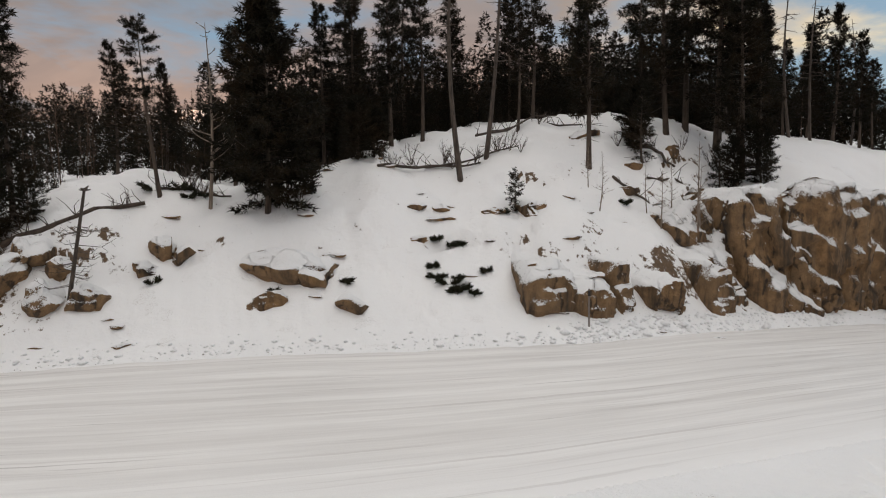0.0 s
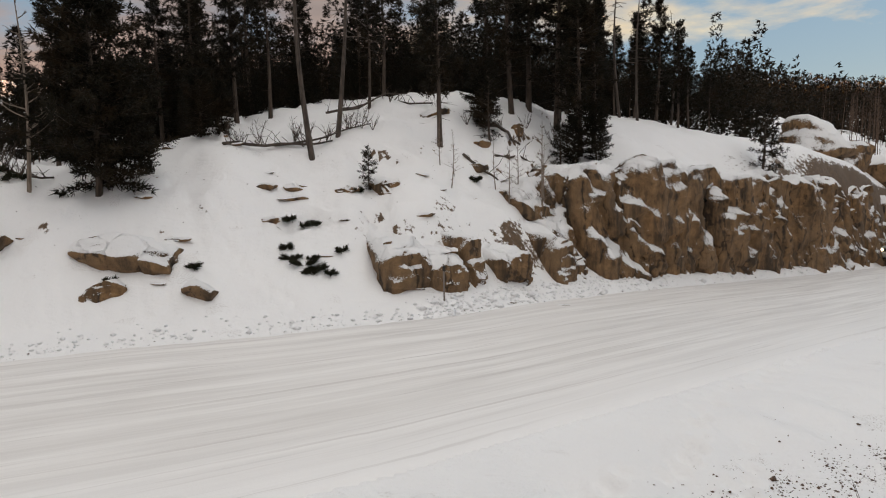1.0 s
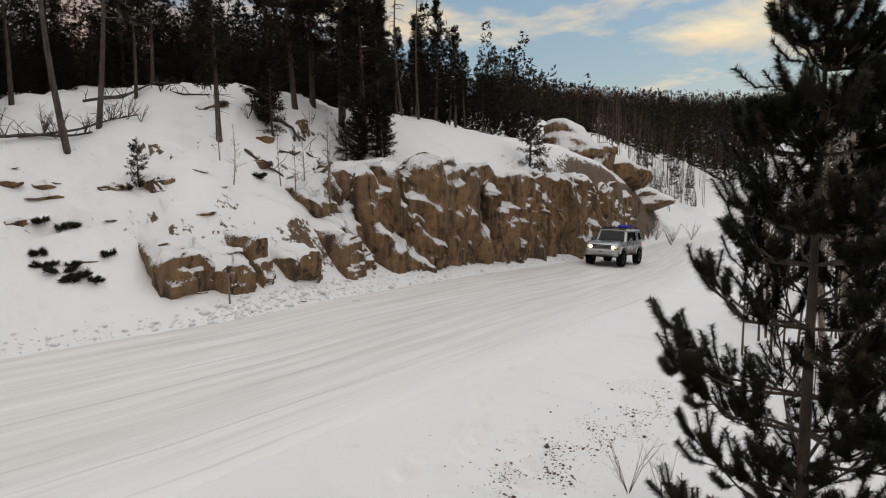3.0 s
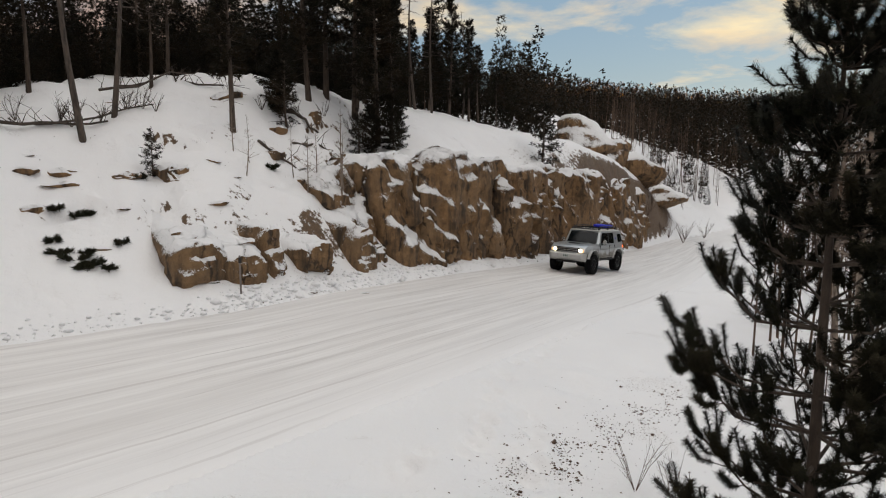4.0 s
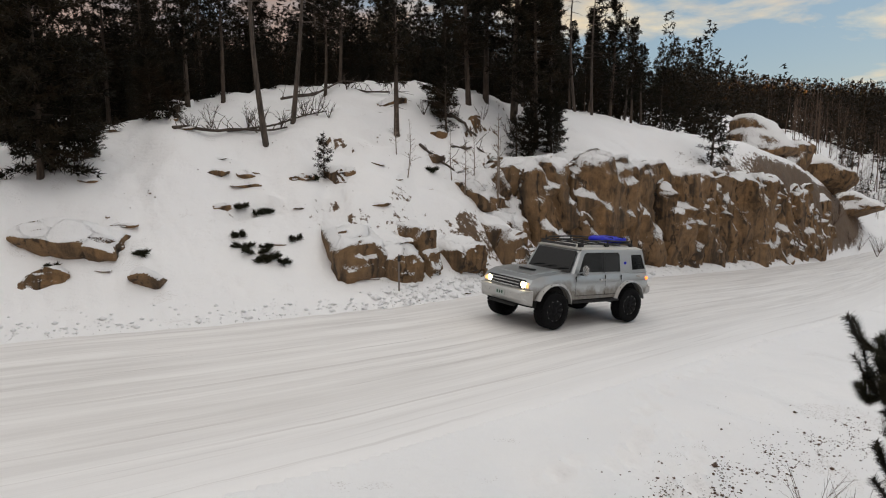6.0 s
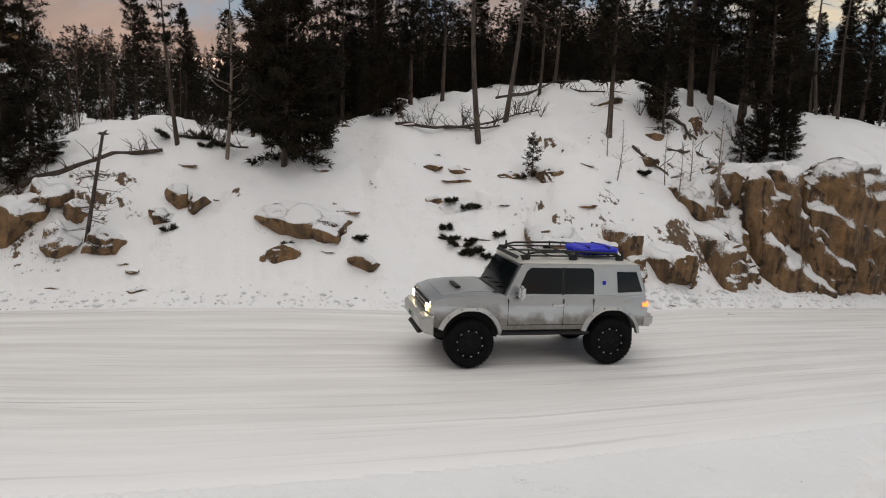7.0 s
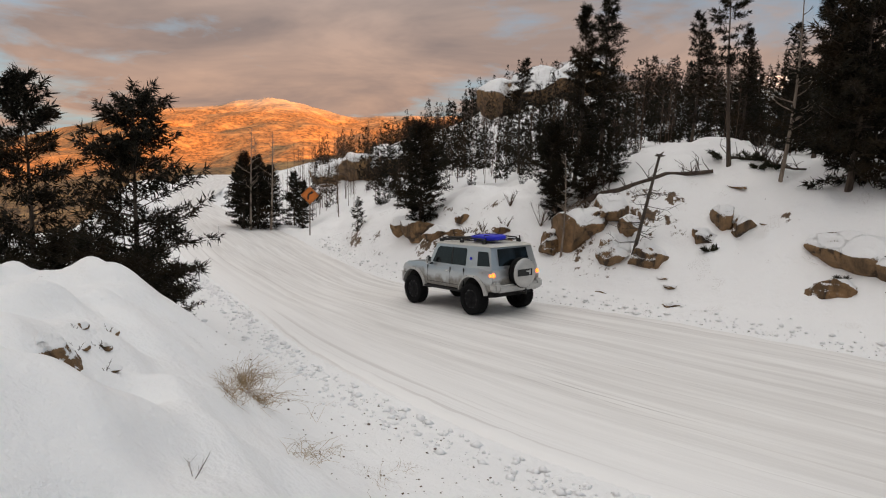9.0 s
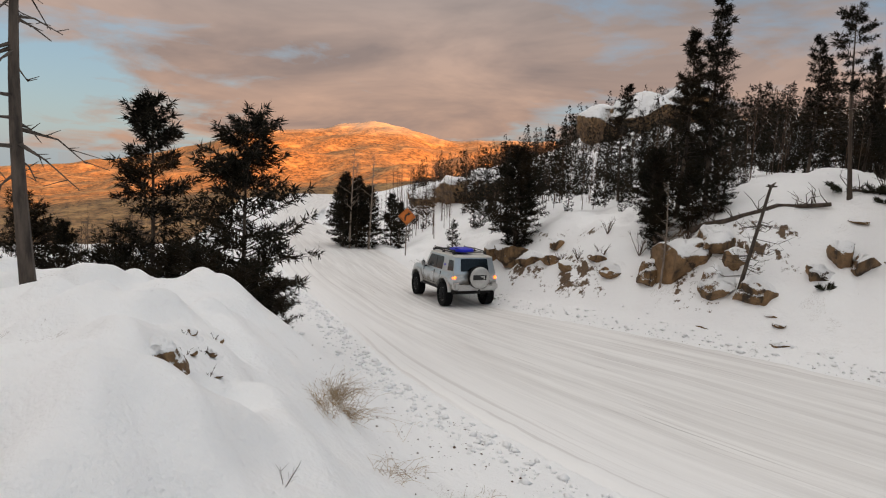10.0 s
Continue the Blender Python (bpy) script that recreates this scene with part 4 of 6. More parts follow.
def box(cx, cy, cz, sx, sy, sz, bevel=0.02, turn=None):
    bm = bmesh.new()
    bmesh.ops.create_cube(bm, size=1.0)
    for v in bm.verts:
        v.co = Vector((v.co.x * sx, v.co.y * sy, v.co.z * sz))
    if bevel:
        bmesh.ops.bevel(bm, geom=bm.edges[:], offset=min(bevel, 0.45 * min(sx, sy, sz)), segments=2, affect="EDGES", clamp_overlap=True)
    if turn:
        bm.transform(turn)
    bm.transform(Matrix.Translation((cx, cy, cz)))
    return bm


def arc(cx, cz, r, a0, a1, n):
    return [(cx + r * math.cos(radians(a0 + (a1 - a0) * i / n)), cz + r * math.sin(radians(a0 + (a1 - a0) * i / n))) for i in range(n + 1)]


def plate(corners, thick):
    """A flat panel from 3D corners, thickened along its normal."""
    bm = bmesh.new()
    c = [Vector(p) for p in corners]
    nrm = (c[1] - c[0]).cross(c[2] - c[0]).normalized() * thick
    a = [bm.verts.new(p) for p in c]
    b = [bm.verts.new(p + nrm) for p in c]
    bm.faces.new(a)
    bm.faces.new(b[::-1])
    for i in range(len(c)):
        bm.faces.new((a[i], b[i], b[(i + 1) % len(c)], a[(i + 1) % len(c)]))
    return bm


def lathe(profile, n=40, axis="Y"):
    """A ring turned about the y axis from (y, r) points."""
    bm = bmesh.new()
    rings = []
    for i in range(n):
        a = 2 * math.pi * i / n
        rings.append([bm.verts.new((r * math.cos(a), y, r * math.sin(a))) for y, r in profile])
    m = len(profile)
    for i in range(n):
        p, q = rings[i], rings[(i + 1) % n]
        for j in range(m - 1):
            bm.faces.new((p[j], p[j + 1], q[j + 1], q[j]))
    return bm


FRONT_X, REAR_X, TRACK, WHEEL_R = 1.345, -1.345, 0.86, 0.435


def build_wheel(car, x, side):
    hub = part("wheel", lathe([(-0.10, 0.02), (-0.11, 0.10), (-0.10, 0.26), (0.12, 0.26), (0.10, 0.05), (0.10, 0.02)], 32), RIM, car, "black alloy wheel with a knobbly tyre", True)
    prof = [(-0.13, 0.255), (-0.15, 0.30), (-0.155, 0.37), (-0.135, 0.415), (-0.09, WHEEL_R - 0.008), (0.09, WHEEL_R - 0.008), (0.135, 0.415), (0.155, 0.37), (0.15, 0.30), (0.13, 0.255)]
    part("tyre", lathe(prof, 48), TYRE, hub, smooth=True)
    lugs = bmesh.new()
    for i in range(36):
        for row in (-1, 1):
            a = 2 * math.pi * (i + 0.25 * row) / 36
            b = box(WHEEL_R - 0.014, row * 0.085, 0, 0.020, 0.11, 0.052, 0)
            b.transform(Matrix.Rotation(a, 4, "Y"))
            me = bpy.data.meshes.new("lug")
            b.to_mesh(me)
            b.free()
            lugs.from_mesh(me)
            bpy.data.meshes.remove(me)
    part("tread", lugs, TYRE, hub)
    for i in range(10):
        a = 2 * math.pi * i / 10
        for face in (1, -1):
            b = box(0.165, face * 0.105, 0, 0.15, 0.03, 0.035, 0.008)
            b.transform(Matrix.Rotation(a, 4, "Y"))
            part("spoke", b, RIM, hub)
        b = box(0.235, side * 0.118, 0, 0.02, 0.012, 0.028, 0.004)
        b.transform(Matrix.Rotation(a + 0.31, 4, "Y"))
        part("rim_bolt", b, SILVER2, hub)
    part("hub_cap", lathe([(side * 0.13, 0.005), (side * 0.135, 0.05), (side * 0.10, 0.075)], 20), RIM, hub, smooth=True)
    return hub


def shell(ob):
    ob.data.set_sharp_from_angle(angle=radians(35))
    return ob


def build_car():
    car = thing("off_road_vehicle", pose(0, 0, 0), "muddy silver off-road vehicle with a roof rack and lit headlights", "car")
    sill, belt = 0.66, 1.24
    # lower body with arches
    front, rear = arc(FRONT_X, 0.50, 0.54, 18, 168, 14), arc(REAR_X, 0.50, 0.54, 12, 165, 14)
    low = [(2.02, 0.72)] + [p for p in front if p[1] > 0.62] + [(0.78, sill), (-0.78, sill)] + [p for p in rear if p[1] > 0.62] + [(-2.05, 0.74), (-2.10, 1.0), (-2.08, belt), (-1.0, belt + 0.02), (0.55, belt)]
    low += [(0.80, 1.285), (1.3, 1.27), (1.75, 1.23), (1.98, 1.15), (2.06, 1.02)]

    def waist(x, z):
        w = 0.90 - 0.06 * step(z, 1.05, 1.30) - 0.02 * step(z, 0.85, 0.6)
        return float(w - 0.10 * step(x, 1.5, 2.1) - 0.05 * step(-x, 1.7, 2.1))

    shell(part("body", prism(low, 0.9, waist, 0.05), PAINT, car, "", True))
    part("underbody", box(0, 0, 0.66, 3.9, 1.3, 0.34, 0.05), UNDER, car)

    # cabin
    def tumble(x, z):
        return float(0.835 - 0.115 * min(1, max(0, (z - 1.24) / 0.64)))

    cab = [(0.70, belt - 0.02), (0.40, 1.80), (0.30, 1.845), (-1.75, 1.85), (-1.93, 1.80), (-2.06, belt - 0.02)]
    shell(part("cabin", prism(cab, 0.8, tumble, 0.05), PAINT, car, "", True))
    roof = [(0.44, 1.83), (0.32, 1.885), (-0.6, 1.91), (-1.76, 1.885), (-1.97, 1.82)]
    part("roof", prism(roof, 0.74, lambda x, z: 0.735 - 0.12 * float(step(z, 1.83, 1.92)), 0.03), WHITE, car, "off-white roof panel")
    part("hood_panel", prism([(0.80, 1.28), (1.3, 1.268), (1.80, 1.215), (1.80, 1.23), (1.3, 1.295), (0.82, 1.31)], 0.55, None, 0.02), PAINT, car)
    part("hood_scoop", box(1.42, 0.0, 1.30, 0.10, 0.52, 0.03, 0.01), BLACK, car, "black slot in the hood")

    # windows
    def skin(x, z, out=0.006):
        return tumble(x, z) + out

    for s in (1, -1):
        pts = [(0.50, 1.30), (0.30, 1.70), (0.22, 1.76), (-0.95, 1.76), (-1.0, 1.70), (-1.0, 1.29)]
        order = pts if s < 0 else pts[::-1]
        door_glass = part("side_window", plate([(x, s * skin(x, z), z) for x, z in order], -0.02), GLASS, car, "dark tinted side glass")
        part("window_pillar", plate([(x, s * (skin(x, z) + 0.004), z) for x, z in ([(-0.37, 1.28), (-0.37, 1.77), (-0.41, 1.77), (-0.41, 1.28)][::-s])], -0.02), BLACK, car)
        pts = [(-1.48, 1.32), (-1.46, 1.70), (-1.86, 1.70), (-1.98, 1.34)]
        order = pts if s < 0 else pts[::-1]
        part("quarter_window", plate([(x, s * skin(x, z), z) for x, z in order], -0.02), GLASS, car, "dark tinted rear quarter glass")
        # panel gaps and handle
        for gx in (0.66, -0.39, -0.98):
            part("door_gap", box(gx, s * 0.888, 0.98, 0.007, 0.03, 0.48, 0), UNDER, car)
        part("sill_gap", box(-0.15, s * 0.893, 0.75, 1.62, 0.02, 0.008, 0), UNDER, car)
        part("waist_line", box(-0.60, s * 0.842, belt + 0.025, 2.9, 0.03, 0.016, 0.004), PAINT, car)
        part("door_handle", box(-0.28, s * 0.90, 1.11, 0.24, 0.05, 0.05, 0.015), CHROME, car, "bright door handle")
        part("rear_door_handle", box(-0.50, s * 0.885, 1.11, 0.10, 0.03, 0.05, 0.012), PAINT, car)
        part("rocker_step", box(-0.05, s * 0.88, 0.60, 1.75, 0.13, 0.06, 0.02), BLACK, car, "black side step")
        part("fuel_flap", box(-1.68, s * 0.872, 1.10, 0.17, 0.02, 0.17, 0.008), SILVER2, car)
        part("side_badge", box(-1.20, s * 0.800, 1.50, 0.06, 0.04, 0.07, 0.01), BLUE, car)
        # mirrors
        mirror = part("door_mirror", box(0.47, s * 1.0, 1.36, 0.12, 0.16, 0.25, 0.04), CHROME, car, "bright upright door mirror")
        part("mirror_arm", box(0.47, s * 0.90, 1.26, 0.06, 0.12, 0.05, 0.01), BLACK, mirror)
        # flares
        for cx, a0, a1, name in ((FRONT_X, 20, 172, "front_flare"), (REAR_X, 14, 172, "rear_flare")):
            outer, inner = arc(cx, 0.50, 0.605, a0, a1, 18), arc(cx, 0.50, 0.53, a0, a1, 18)
            bm = bmesh.new()
            ring = []
            for (ox, oz), (ix, iz) in zip(outer, inner):
                oz = min(oz, 1.07)
                iz = min(iz, 1.02)
                ring.append([bm.verts.new(p) for p in ((ox, s * 0.86, oz), (ox, s * 0.915, oz - 0.005), (ix, s * 0.955, iz), (ix, s * 0.86, iz))])
            for p, q in zip(ring, ring[1:]):
                for j in range(4):
                    bm.faces.new((p[j], p[(j + 1) % 4], q[(j + 1) % 4], q[j]))
            bm.faces.new(ring[0])
            bm.faces.new(ring[-1][::-1])
            flare = part(name, bm, SILVER2, car, "bolt-on pale fender flare")
            for k in range(4):
                a = radians(45 + 28 * k)
                part("flare_bolt", box(cx + 0.57 * math.cos(a), s * 0.932, min(0.50 + 0.575 * math.sin(a), 1.045), 0.022, 0.02, 0.022, 0.006), BLACK, flare)
            part("wheel_well", prism(arc(cx, 0.50, 0.55, 0, 180, 14), 0.1, lambda x, z: 0.05, 0), UNDER, car).location = (0, s * 0.70, 0)
    part("windshield", plate([(0.715, 0.70, 1.29), (0.455, 0.64, 1.79), (0.455, -0.64, 1.79), (0.715, -0.70, 1.29)], -0.02), GLASS, car, "upright dark windshield")
    for y in (-0.4, 0.0, 0.4):
        w = part("wiper", box(0.70, y, 1.36, 0.02, 0.42, 0.015, 0.004, Matrix.Rotation(0.25, 4, "X")), BLACK, car)
    part("rear_window", plate([(-2.055, 0.55, 1.33), (-2.055, -0.55, 1.33), (-1.945, -0.52, 1.77), (-1.945, 0.52, 1.77)], -0.02), GLASS, car, "dark rear glass")
    part("cowl", box(0.78, 0, 1.275, 0.2, 1.35, 0.03, 0.01), BLACK, car)
    # face
    part("grille", box(2.04, 0, 1.02, 0.05, 1.30, 0.22, 0.02), BLACK, car, "black grille between the headlights")
    for k in range(3):
        part("grille_bar", box(2.07, 0, 0.95 + 0.07 * k, 0.025, 0.95, 0.022, 0.006), CHROME, car)
    for s in (1, -1):
        lamp = part("headlight", lathe([(0.03, 0.005), (0.025, 0.055), (0.0, 0.085), (-0.05, 0.09)], 24), LAMP, car, "round lit headlight", True)
        lamp.matrix_basis = pose(2.06, s * 0.58, 1.02, 0, 0, -90)
        part("turn_lamp", box(2.02, s * 0.72, 1.0, 0.1, 0.13, 0.14, 0.03), glow("marker_lit", (1.0, 0.55, 0.2), 0.2), car)
        part("fog_lamp", box(2.20, s * 0.46, 0.77, 0.03, 0.16, 0.08, 0.02), BLACK, car)
        tail = part("tail_lamp", box(-2.04, s * 0.795, 1.10, 0.17, 0.13, 0.14, 0.035), TAIL, car, "lit orange-red tail lamp")
        part("rear_corner", box(-2.12, s * 0.74, 0.80, 0.26, 0.26, 0.24, 0.05), SILVER2, car)
    part("front_bumper", prism([(1.98, 0.56), (2.12, 0.58), (2.21, 0.68), (2.23, 0.84), (2.18, 0.90), (1.98, 0.91)], 0.86, lambda x, z: 0.87 - 0.16 * float(step(x, 2.0, 2.23)), 0.04), SILVER2, car, "plate steel front bumper")
    part("number_plate", box(2.235, 0, 0.78, 0.015, 0.31, 0.15, 0.004), plain("plate_white", (0.45, 0.47, 0.45), 0.5), car)
    for k in range(3):
        part("plate_bar", box(2.246, -0.08 + 0.08 * k, 0.78, 0.006, 0.045, 0.07, 0), plain("plate_mark", (0.03, 0.08, 0.05), 0.6), car)
    part("skid_plate", box(1.95, 0, 0.60, 0.5, 0.9, 0.06, 0.02, Matrix.Rotation(0.35, 4, "Y")), BLACK, car)
    part("rear_bumper", box(-2.18, 0, 0.76, 0.20, 1.50, 0.20, 0.05), SILVER2, car, "pale rear bumper")
    part("tow_hitch", box(-2.36, 0, 0.62, 0.24, 0.07, 0.07, 0.01), BLACK, car)
    part("hitch_pin", box(-2.46, 0, 0.68, 0.05, 0.05, 0.12, 0.01), BLACK, car)
    # spare wheel
    spare = part("spare_wheel", lathe([(-0.13, 0.02), (-0.13, 0.33), (-0.09, 0.40), (0.09, 0.40), (0.12, 0.36), (0.12, 0.02)], 40), TYRE, car, "spare wheel behind a silver cover", True)
    spare.matrix_basis = pose(-2.24, -0.08, 1.13, 0, 0, 90)
    part("spare_cover", lathe([(0.10, 0.39), (0.135, 0.365), (0.155, 0.25), (0.16, 0.005)], 40), SILVER2, spare, "silver spare wheel cover", True)
    part("cover_band", box(0.04, 0.163, 0.02, 0.52, 0.012, 0.18, 0.004), BLACK, spare, "black emblem band")
    part("cover_mark", box(-0.13, 0.171, 0.02, 0.045, 0.01, 0.13, 0.003), SILVER2, spare)
    part("cover_mark", box(-0.06, 0.171, 0.045, 0.12, 0.01, 0.035, 0.003), SILVER2, spare)
    part("spare_bracket", box(-2.1, -0.08, 1.1, 0.1, 0.3, 0.3, 0.02), BLACK, car)
    # roof rack
    rack = part("roof_rack", box(-0.55, 0, 1.965, 1.9, 0.05, 0.025, 0.008), BLACK, car, "black tubular roof rack")
    for s in (1, -1):
        rail = Soup()
        rail.tube([Vector(p) for p in ((0.36, s * 0.58, 1.90), (0.26, s * 0.60, 1.98), (0.10, s * 0.60, 2.02), (-0.7, s * 0.60, 2.04), (-1.50, s * 0.60, 2.01), (-1.62, s * 0.59, 1.91))], [0.02] * 6, 8)
        rail.make("rack_rail", BLACK, rack, smooth=True)
        low_rail = Soup()
        low_rail.tube([Vector(p) for p in ((0.40, s * 0.62, 1.955), (-1.62, s * 0.62, 1.965))], [0.016] * 2, 8)
        low_rail.make("lower_rail", BLACK, rack, smooth=True)
        for x in (0.30, -0.62, -1.55):
            part("rack_foot", box(x, s * 0.63, 1.92, 0.16, 0.06, 0.07, 0.015), BLACK, rack)
            part("rack_post", box(x - 0.05, s * 0.62, 2.0, 0.03, 0.03, 0.13, 0.006), BLACK, rack)
    for x in (0.25, -0.15, -0.62, -1.1, -1.55):
        part("rack_bar", box(x, 0, 1.965, 0.05, 1.24, 0.025, 0.008), BLACK, rack)
    part("wind_deflector", plate([(0.46, 0.58, 1.895), (0.42, 0.58, 1.945), (0.42, -0.58, 1.945), (0.46, -0.58, 1.895)], -0.015), BLACK, rack, "black wind deflector")
    bag = bmesh.new()
    bmesh.ops.create_icosphere(bag, subdivisions=4, radius=1.0)
    for v in bag.verts:
        p = v.co
        q = Vector([math.copysign(abs(c) ** 0.5, c) for c in p])
        v.co = Vector((q.x * 0.46, q.y * 0.36, q.z * 0.075)) + p * 0.02 * noise.fractal(p * 3, 1, 2, 3)
    part("blue_bag", bag, BLUE, rack, "bright blue bag strapped on the rack", True).location = (-1.20, 0.16, 2.035)
    for x in (-1.0, -1.4):
        part("strap", box(x, 0.16, 2.035, 0.03, 0.70, 0.166, 0.05), BLACK, rack)
    wheels = [build_wheel(car, x, s) for x in (FRONT_X, REAR_X) for s in (1, -1)]
    for w, (x, s) in zip(wheels, ((x, s) for x in (FRONT_X, REAR_X) for s in (1, -1))):
        w.location = (x, s * (TRACK - 0.03), WHEEL_R)
    return car, wheels


vehicle, vehicle_wheels = build_car()


def drive(t):
    """Pose of the vehicle at a time, from where its left front tyre meets the road and its heading."""
    x = float(curve(t, (-0.5, 43.0), (0.0, 40.3), (1.0, 35.0), (1.5, 32.5), (2.0, 30.6), (2.5, 28.0), (4.5, 16.55), (5.0, 13.3), (6.5, 3.3), (7.0, 0.25), (7.5, -2.9), (8.0, -6.75), (8.5, -10.6), (9.0, -14.5), (9.5, -18.7), (10.0, -21.8), (10.5, -24.5)))
    y = float(curve(t, (-0.5, 37.2), (0.0, 35.4), (1.0, 31.0), (1.5, 28.9), (2.0, 27.4), (2.5, 25.7), (4.5, 19.4), (5.0, 17.6), (6.5, 11.95), (7.0, 11.16), (7.5, 10.95), (8.0, 11.08), (8.5, 11.8), (9.0, 12.75), (9.5, 13.9), (10.0, 14.3), (10.5, 15.2)))
    head = float(curve(t, (-0.5, 211), (0.0, 210), (1.5, 206), (2.5, 206), (4.5, 202), (5.0, 200), (6.5, 199), (7.0, 195), (7.5, 188), (8.0, 182), (8.5, 178), (9.0, 174), (9.5, 171), (10.0, 168), (10.5, 166)))
    a = radians(head)
    ox = x - (FRONT_X * math.cos(a) - TRACK * math.sin(a))
    oy = y - (FRONT_X * math.sin(a) + TRACK * math.cos(a))
    ahead, behind = (float(road_z(ox + k * 1.345 * math.cos(a))) for k in (1, -1))
    pitch = math.degrees(math.atan2(behind - ahead, 2.69))
    return pose(ox, oy, (ahead + behind) / 2 + 0.012, 0, pitch, head)


def motions():
    times = [i / 10 for i in range(101)]
    walk(vehicle, [(t, drive(t)) for t in times])
    steps = [i / 15 for i in range(151)]
    spots = [drive(t).translation for t in steps]
    rolled = [0.0]
    for a, b in zip(spots, spots[1:]):
        rolled.append(rolled[-1] + (b - a).length / WHEEL_R)
    for w in vehicle_wheels:
        walk(w, [(t, Matrix.Translation(w.location) @ Matrix.Rotation(a, 4, "Y")) for t, a in zip(steps, rolled)])


# ---- woods too many to count ----
def fast_mesh(name, verts, tris, mat):
    me = bpy.data.meshes.new(name)
    me.vertices.add(len(verts))
    me.vertices.foreach_set("co", np.asarray(verts, np.float32).ravel())
    me.loops.add(len(tris) * 3)
    me.loops.foreach_set("vertex_index", np.asarray(tris, np.int32).ravel())
    me.polygons.add(len(tris))
    me.polygons.foreach_set("loop_start", np.arange(0, len(tris) * 3, 3, dtype=np.int32))
    me.update(calc_edges=True)
    me.materials.append(mat)
    return new(name, me)


def conifer_cloud(seed, sprays, bare, wide, blades=5, grain=0.042, slim=0.22):
    """Loose needle triangles of a tree one metre tall."""
    rs = np.random.RandomState(seed)
    g = rs.uniform(0, 1, sprays) ** 1.25
    h = bare + (1 - bare) * g
    reach = (wide * np.minimum(1, 0.5 + 2.4 * g) * (1 - g) ** 0.8 + 0.012) * (0.25 + 0.8 * np.sqrt(rs.uniform(0, 1, sprays)))
    a = np.floor(rs.uniform(0, 6, sprays) + h * 40) * 1.13 + rs.normal(0, 0.22, sprays)
    c = np.stack([np.cos(a) * reach, np.sin(a) * reach, h - 0.22 * reach], 1)
    out = np.stack([np.cos(a), np.sin(a), 0.15 + 0 * a], 1)
    size = grain * (1 - 0.35 * g)
    tips, mids = [], []
    v = []
    for _ in range(blades):
        d = out * 0.8 + rs.normal(0, 0.65, (sprays, 3))
        d = d / np.linalg.norm(d, axis=1, keepdims=True) * (size * rs.uniform(0.7, 1.3, sprays))[:, None]
        w = np.cross(d, rs.normal(0, 1, (sprays, 3)))
        w = w / np.linalg.norm(w, axis=1, keepdims=True) * (size * slim)[:, None]
        v.append(np.stack([c - w, c + w, c + d], 1))
    return np.concatenate(v).reshape(-1, 3)


def stem_cloud(seed, twigs):
    """A bare stem with twigs, one metre tall, as thin triangles."""
    rs = np.random.RandomState(seed)
    v = []
    lean = rs.normal(0, 0.03, 2)
    for a in (0, 2.1, 4.2):
        w = np.array([np.cos(a), np.sin(a), 0]) * 0.007
        u = np.array([np.cos(a + 2.1), np.sin(a + 2.1), 0]) * 0.007
        v.append([w, u, [lean[0], lean[1], 1.0]])
    for _ in range(twigs):
        h = rs.uniform(0.3, 0.95)
        a = rs.uniform(0, 6.28)
        p = np.array([lean[0] * h, lean[1] * h, h])
        far = 0.16 * (1.2 - h) * rs.uniform(0.5, 1.3)
        d = np.array([np.cos(a) * far, np.sin(a) * far, far * rs.uniform(0.4, 1.6)])
        w = np.array([-np.sin(a), np.cos(a), 0.3]) * 0.0025
        v.append([p - w, p + w, p + d])
    return np.array(v).reshape(-1, 3)


def grove(name, protos, places, mat, label, category):
    """Many trees joined: places are rows of x, y, height, sink."""
    rs = np.random.RandomState(len(places))
    gz = ground_z(places[:, 0], places[:, 1])
    chunks = []
    for (x, y, h, sink), g in zip(places, gz):
        p = protos[rs.randint(len(protos))]
        a = rs.uniform(0, 6.28)
        c, s = math.cos(a), math.sin(a)
        fat = h * rs.uniform(0.85, 1.2)
        chunks.append(np.stack([(p[:, 0] * c - p[:, 1] * s) * fat + x, (p[:, 0] * s + p[:, 1] * c) * fat + y, p[:, 2] * h + g - sink], 1))
    verts = np.concatenate(chunks)
    ob = fast_mesh(name, verts, np.arange(len(verts)).reshape(-1, 3), mat)
    return tagged(ob, label, category, kind="stuff")


def scatter(n, az0, az1, r0, r1, h0, h1, seed, keep=None):
    rs = np.random.RandomState(seed)
    az = np.radians(rs.uniform(az0, az1, n))
    r = np.sqrt(rs.uniform(r0 ** 2, r1 ** 2, n))
    p = np.stack([-np.sin(az) * r, np.cos(az) * r, rs.uniform(h0, h1, n) * rs.choice([0.6, 0.8, 1, 1], n), np.full(n, 0.1)], 1)
    ok = (p[:, 1] > far_edge(p[:, 0]) + 3) | (p[:, 1] < near_edge(p[:, 0]) - 4)
    if keep is not None:
        ok &= keep(np.degrees(az), r)
    return p[ok]


